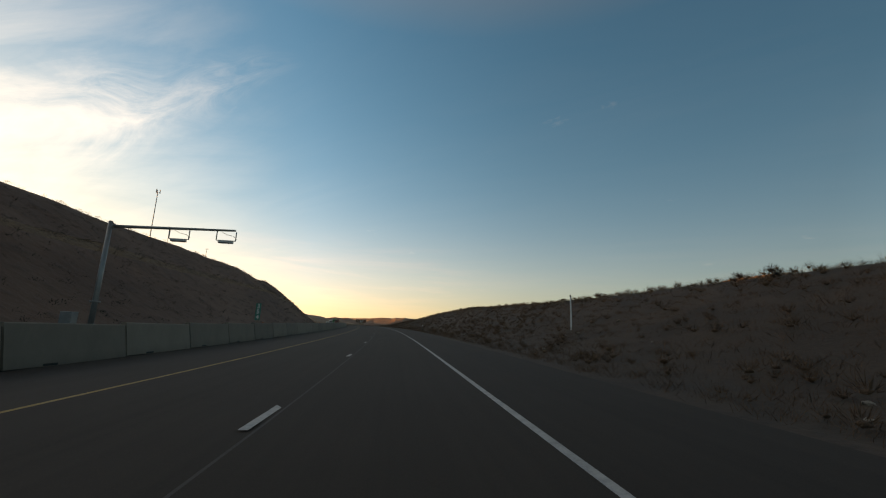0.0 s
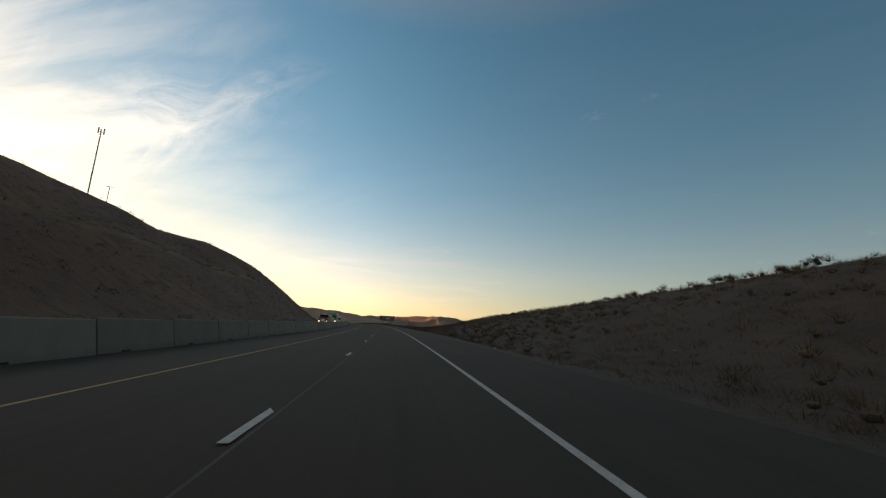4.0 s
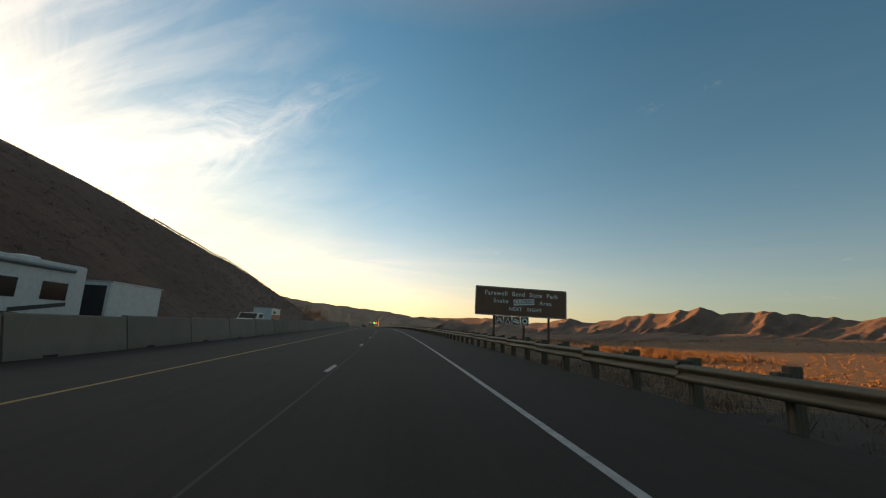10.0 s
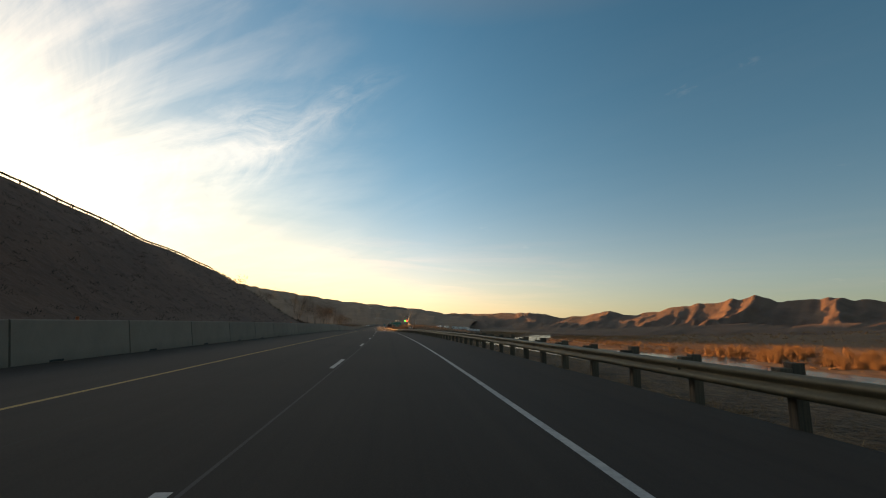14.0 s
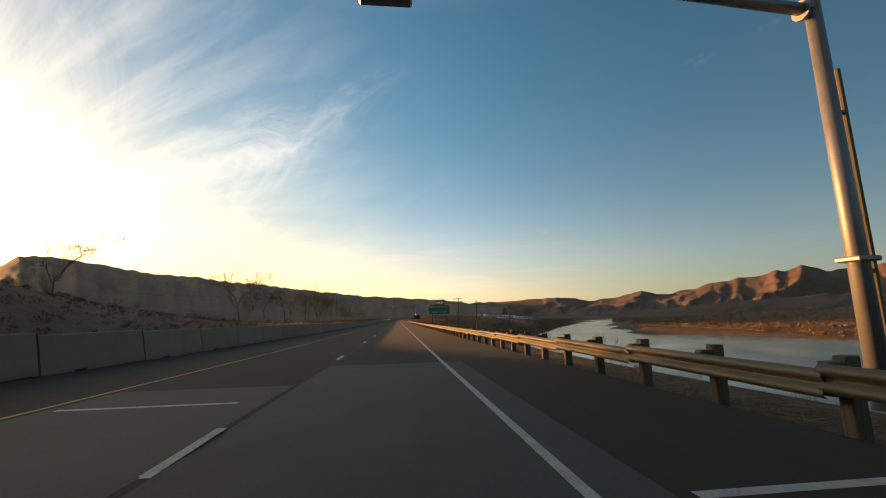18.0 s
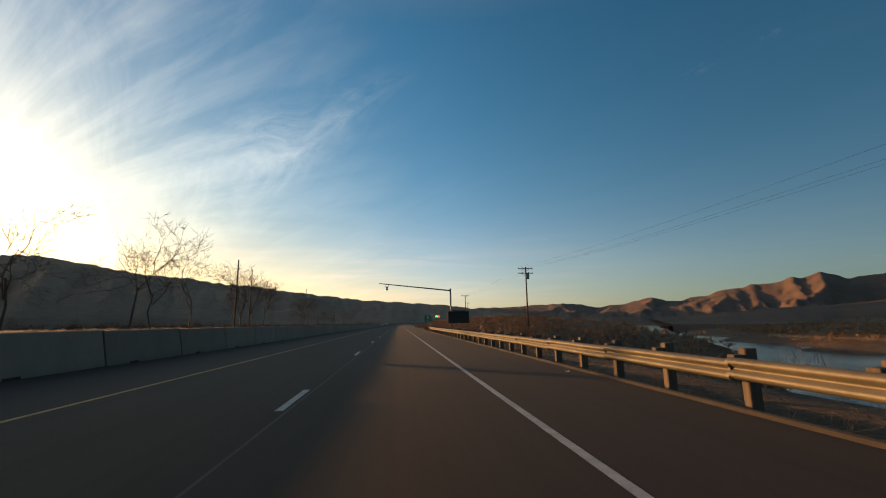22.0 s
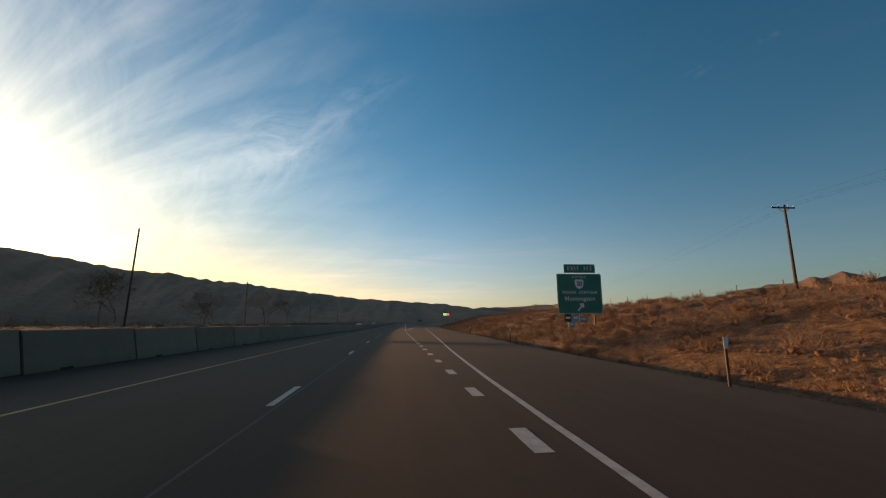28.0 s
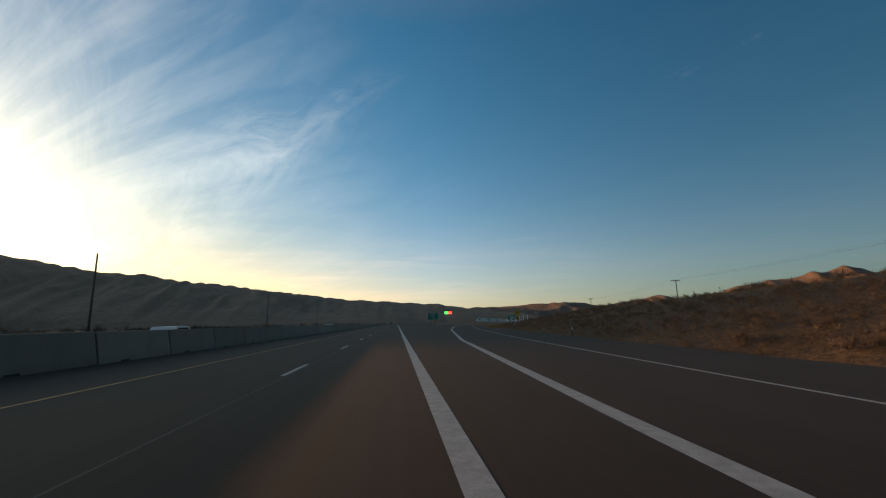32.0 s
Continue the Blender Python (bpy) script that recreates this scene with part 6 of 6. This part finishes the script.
def motorhome(m):
    ob = thing("motorhome", m, "cream motorhome with dark swirls and roof vents", "motorhome")
    body = part("body", prism([(4.6, 0.5), (4.7, 1.6), (4.2, 3.1), (3.8, 3.35), (-4.6, 3.35), (-4.7, 0.6)], -1.25, 1.25), WHITE_PAINT, ob, "cream coach body")
    for y, wd in ((1.6, 1.2), (-0.8, 0.9), (-3.0, 1.3)):
        part("window", boxes(((1.26, y, 2.2), (0.03, wd, 0.7)), bevel=0.01), GLASS, body, "dark tinted window")
        part("window", boxes(((-1.26, y, 2.2), (0.03, wd, 0.7)), bevel=0.01), GLASS, body, "dark tinted window")
    part("windscreen", boxes(((0, 4.5, 2.25), (2.2, 0.03, 1.2), Matrix.Rotation(radians(18), 4, "X"))), GLASS, body, "dark windscreen")
    for x in (-1.27, 1.27):
        part("swirl", boxes(((x, 0.3, 1.35), (0.012, 4.5, 0.12), Matrix.Rotation(0.06, 4, "X")), ((x, -2.4, 1.55), (0.012, 2.6, 0.16), Matrix.Rotation(-0.12, 4, "X"))), BLACK, body, "dark painted swirl")
    for y in (-3.2, -1.2, 1.4):
        part("roof_vent", boxes(((0.3, y, 3.47), (0.7, 0.9, 0.24)), bevel=0.06), WHITE_PAINT, body)
    part("awning", tubes(((-1.3, -3.8, 3.1), (-1.3, 2.6, 3.1), 0.09)), POLE_GREY, body, "rolled awning")
    for y in (3.1, -2.6):
        for x in (-1.05, 1.05):
            wheel(ob, x, y, 0.45)


def cargo_trailer(m, label, striped=False, length=4.6, h=2.3):
    ob = thing("cargo_trailer", m, label, "trailer")
    body = part("body", boxes(((0, 0, 0.55 + h / 2), (2.1, length, h)), bevel=0.06), WHITE_PAINT, ob, "white box body")
    part("roof_edge", boxes(((0, 0, 0.55 + h), (2.16, length + 0.04, 0.08))), ALU, body)
    if striped:
        for x in (-1.06, 1.06):
            part("stripe", boxes(((x, 0, 1.55), (0.012, length - 0.2, 0.5))), ORANGE, body, "orange stripe")
            part("bar", boxes(((x, length * 0.2, 2.08), (0.014, 1.3, 0.26))), BLACK, body)
    else:
        part("ramp_door", boxes(((0, length / 2 + 0.02, 0.55 + h / 2), (1.7, 0.03, h - 0.4))), BLACK, body, "dark door")
    part("drawbar", boxes(((0, length / 2 + 0.6, 0.5), (0.1, 1.3, 0.1))), POLE_GREY, ob)
    for x in (-0.98, 0.98):
        wheel(ob, x, 0, 0.36, 0.22)


motorhome(stand(343.3, -16.9, 0, 180))
cargo_trailer(stand(352.4, -16.9, 0, 180), "white enclosed cargo trailer behind the motorhome")


def pickup(m):
    ob = thing("pickup_truck", m, "white pickup truck with a covered load", "pickup")
    body = part("body", prism([(2.8, 0.5), (2.8, 1.1), (1.5, 1.25), (0.9, 1.85), (-0.7, 1.9), (-0.9, 1.25), (-2.8, 1.25), (-2.8, 0.5)], -0.98, 0.98), WHITE_PAINT, ob, "white cab and bed")
    part("windscreen", boxes(((0, 1.22, 1.56), (1.7, 0.03, 0.75), Matrix.Rotation(radians(45), 4, "X"))), GLASS, body, "dark windscreen")
    for x in (-0.99, 0.99):
        part("side_window", boxes(((x, 0.05, 1.58), (0.03, 1.3, 0.42)), bevel=0.01), GLASS, body)
        part("headlamp", boxes(((x * 0.78, 2.8, 0.95), (0.36, 0.06, 0.2)), bevel=0.02), HEADLAMP[0], body, "lit headlamp")
    part("grille", boxes(((0, 2.81, 0.9), (0.95, 0.05, 0.35)), bevel=0.02), CHROME, body)
    bm = bmesh.new()
    bmesh.ops.create_icosphere(bm, subdivisions=2, radius=1.0, matrix=Matrix.Translation((0, -1.85, 1.35)) @ Matrix.Diagonal((0.85, 0.9, 0.5, 1)))
    part("load_cover", bm, WHITE_PAINT, ob, "pale tarpaulin over the load")
    for y in (1.75, -1.75):
        for x in (-0.85, 0.85):
            wheel(ob, x, y, 0.4, 0.26)


pickup(stand(376.2, -17.0, 0, 180))
cargo_trailer(stand(382.3, -17.0, 0, 180), "white box trailer with orange stripes behind a pickup", True, 4.2, 2.0)


def car(m, paint, label):
    ob = thing("car", m, label, "car")
    body = part("body", prism([(2.2, 0.35), (2.2, 0.75), (1.2, 0.92), (0.5, 1.42), (-1.1, 1.45), (-1.9, 0.98), (-2.2, 0.9), (-2.2, 0.35)], -0.88, 0.88), paint, ob)
    for x in (-0.89, 0.89):
        part("side_window", boxes(((x, -0.3, 1.18), (0.02, 1.5, 0.3)), bevel=0.01), GLASS, body)
        part("headlamp", boxes(((x * 0.75, 2.2, 0.68), (0.35, 0.05, 0.16))), HEADLAMP[0], body, "lit headlamp")
    for y in (1.35, -1.35):
        for x in (-0.78, 0.78):
            wheel(ob, x, y, 0.32, 0.2)


car(stand(1062, -17.0, 0, 180), WHITE_PAINT, "white car in the oncoming lane behind the barrier")
car(stand(1135, -17.2, 0, 180), ALU, "silver car in the oncoming lane far ahead")
car(stand(1390, -5.6, 0, 0), BLACK, "dark car far ahead in the passing lane")


def camper(m):
    ob = thing("camper_trailer", m, "white camper trailer parked by the river", "camper", "parked campers")
    body = part("body", prism([(3.4, 0.6), (3.5, 1.6), (2.9, 3.0), (-3.2, 3.1), (-3.4, 0.6)], -1.2, 1.2), WHITE_PAINT, ob)
    part("window", boxes(((-1.21, 0.8, 2.0), (0.03, 1.4, 0.7))), GLASS, body)
    part("window", boxes(((0, -3.36, 2.0), (1.4, 0.06, 0.7))), GLASS, body)
    part("door", boxes(((1.21, -0.8, 1.75), (0.03, 0.75, 1.9))), ALU, body)
    for x in (-1.05, 1.05):
        wheel(ob, x, -0.5, 0.36, 0.22)
    return ob


rc = random.Random(12)
first = None
for i in range(26):
    s, l = rc.uniform(985, 1120), rc.uniform(88, 128)
    m = stand(s, l, float(ground_z(s, l)), rc.uniform(-50, 50))
    first = camper(m) if first is None else copy_thing(first, m) and first
for i, (s, l) in enumerate(((1330, 60), (1337, 68), (1345, 76), (1352, 88), (1362, 98), (1372, 108), (1390, 84), (1400, 96))):
    copy_thing(first, stand(s, l, float(ground_z(s, l)), 70 + 9 * i))

# ---------- worn details of the road ----------
DARK = worn("dark_groove", (0.024, 0.0190, 0.0155), (0.038, 0.030, 0.0245), 3, 40, 0.95)
SEAM = worn("pavement_seam", (0.045, 0.040, 0.037), (0.075, 0.068, 0.062), 0.8, 30, 0.9)
part("seam", strip("seam", rs, -LANE + 0.10, -LANE + 0.14, 0.002, SEAM), SEAM, road, "pale paving seam between the lanes")
rk = random.Random(21)
for i in range(22):
    s, l = rk.uniform(0, 1000), rk.uniform(-7, 2.5)
    n = rk.randint(5, 9)
    ss_ = np.array([s + k * rk.uniform(0.5, 1.6) for k in range(n)])
    ss_.sort()
    ll = l + np.cumsum([rk.uniform(-0.25, 0.25) * (1 if i % 3 else 0.4) for _ in range(n)])
    part("sealed_crack", strip("sealed_crack", ss_, ll - 0.014, ll + 0.014, 0.002, DARK), DARK, road, "dark tar-sealed crack")
reflector = bake("reflector", boxes(((0, 0, 1.29), (0.1, 0.02, 0.1))), ORANGE)
for i, ob in enumerate([o for o in scene.objects if o.name.startswith("concrete_barrier")]):
    if i % 6 == 0:
        part("reflector", reflector, ORANGE, ob, "small orange reflector")
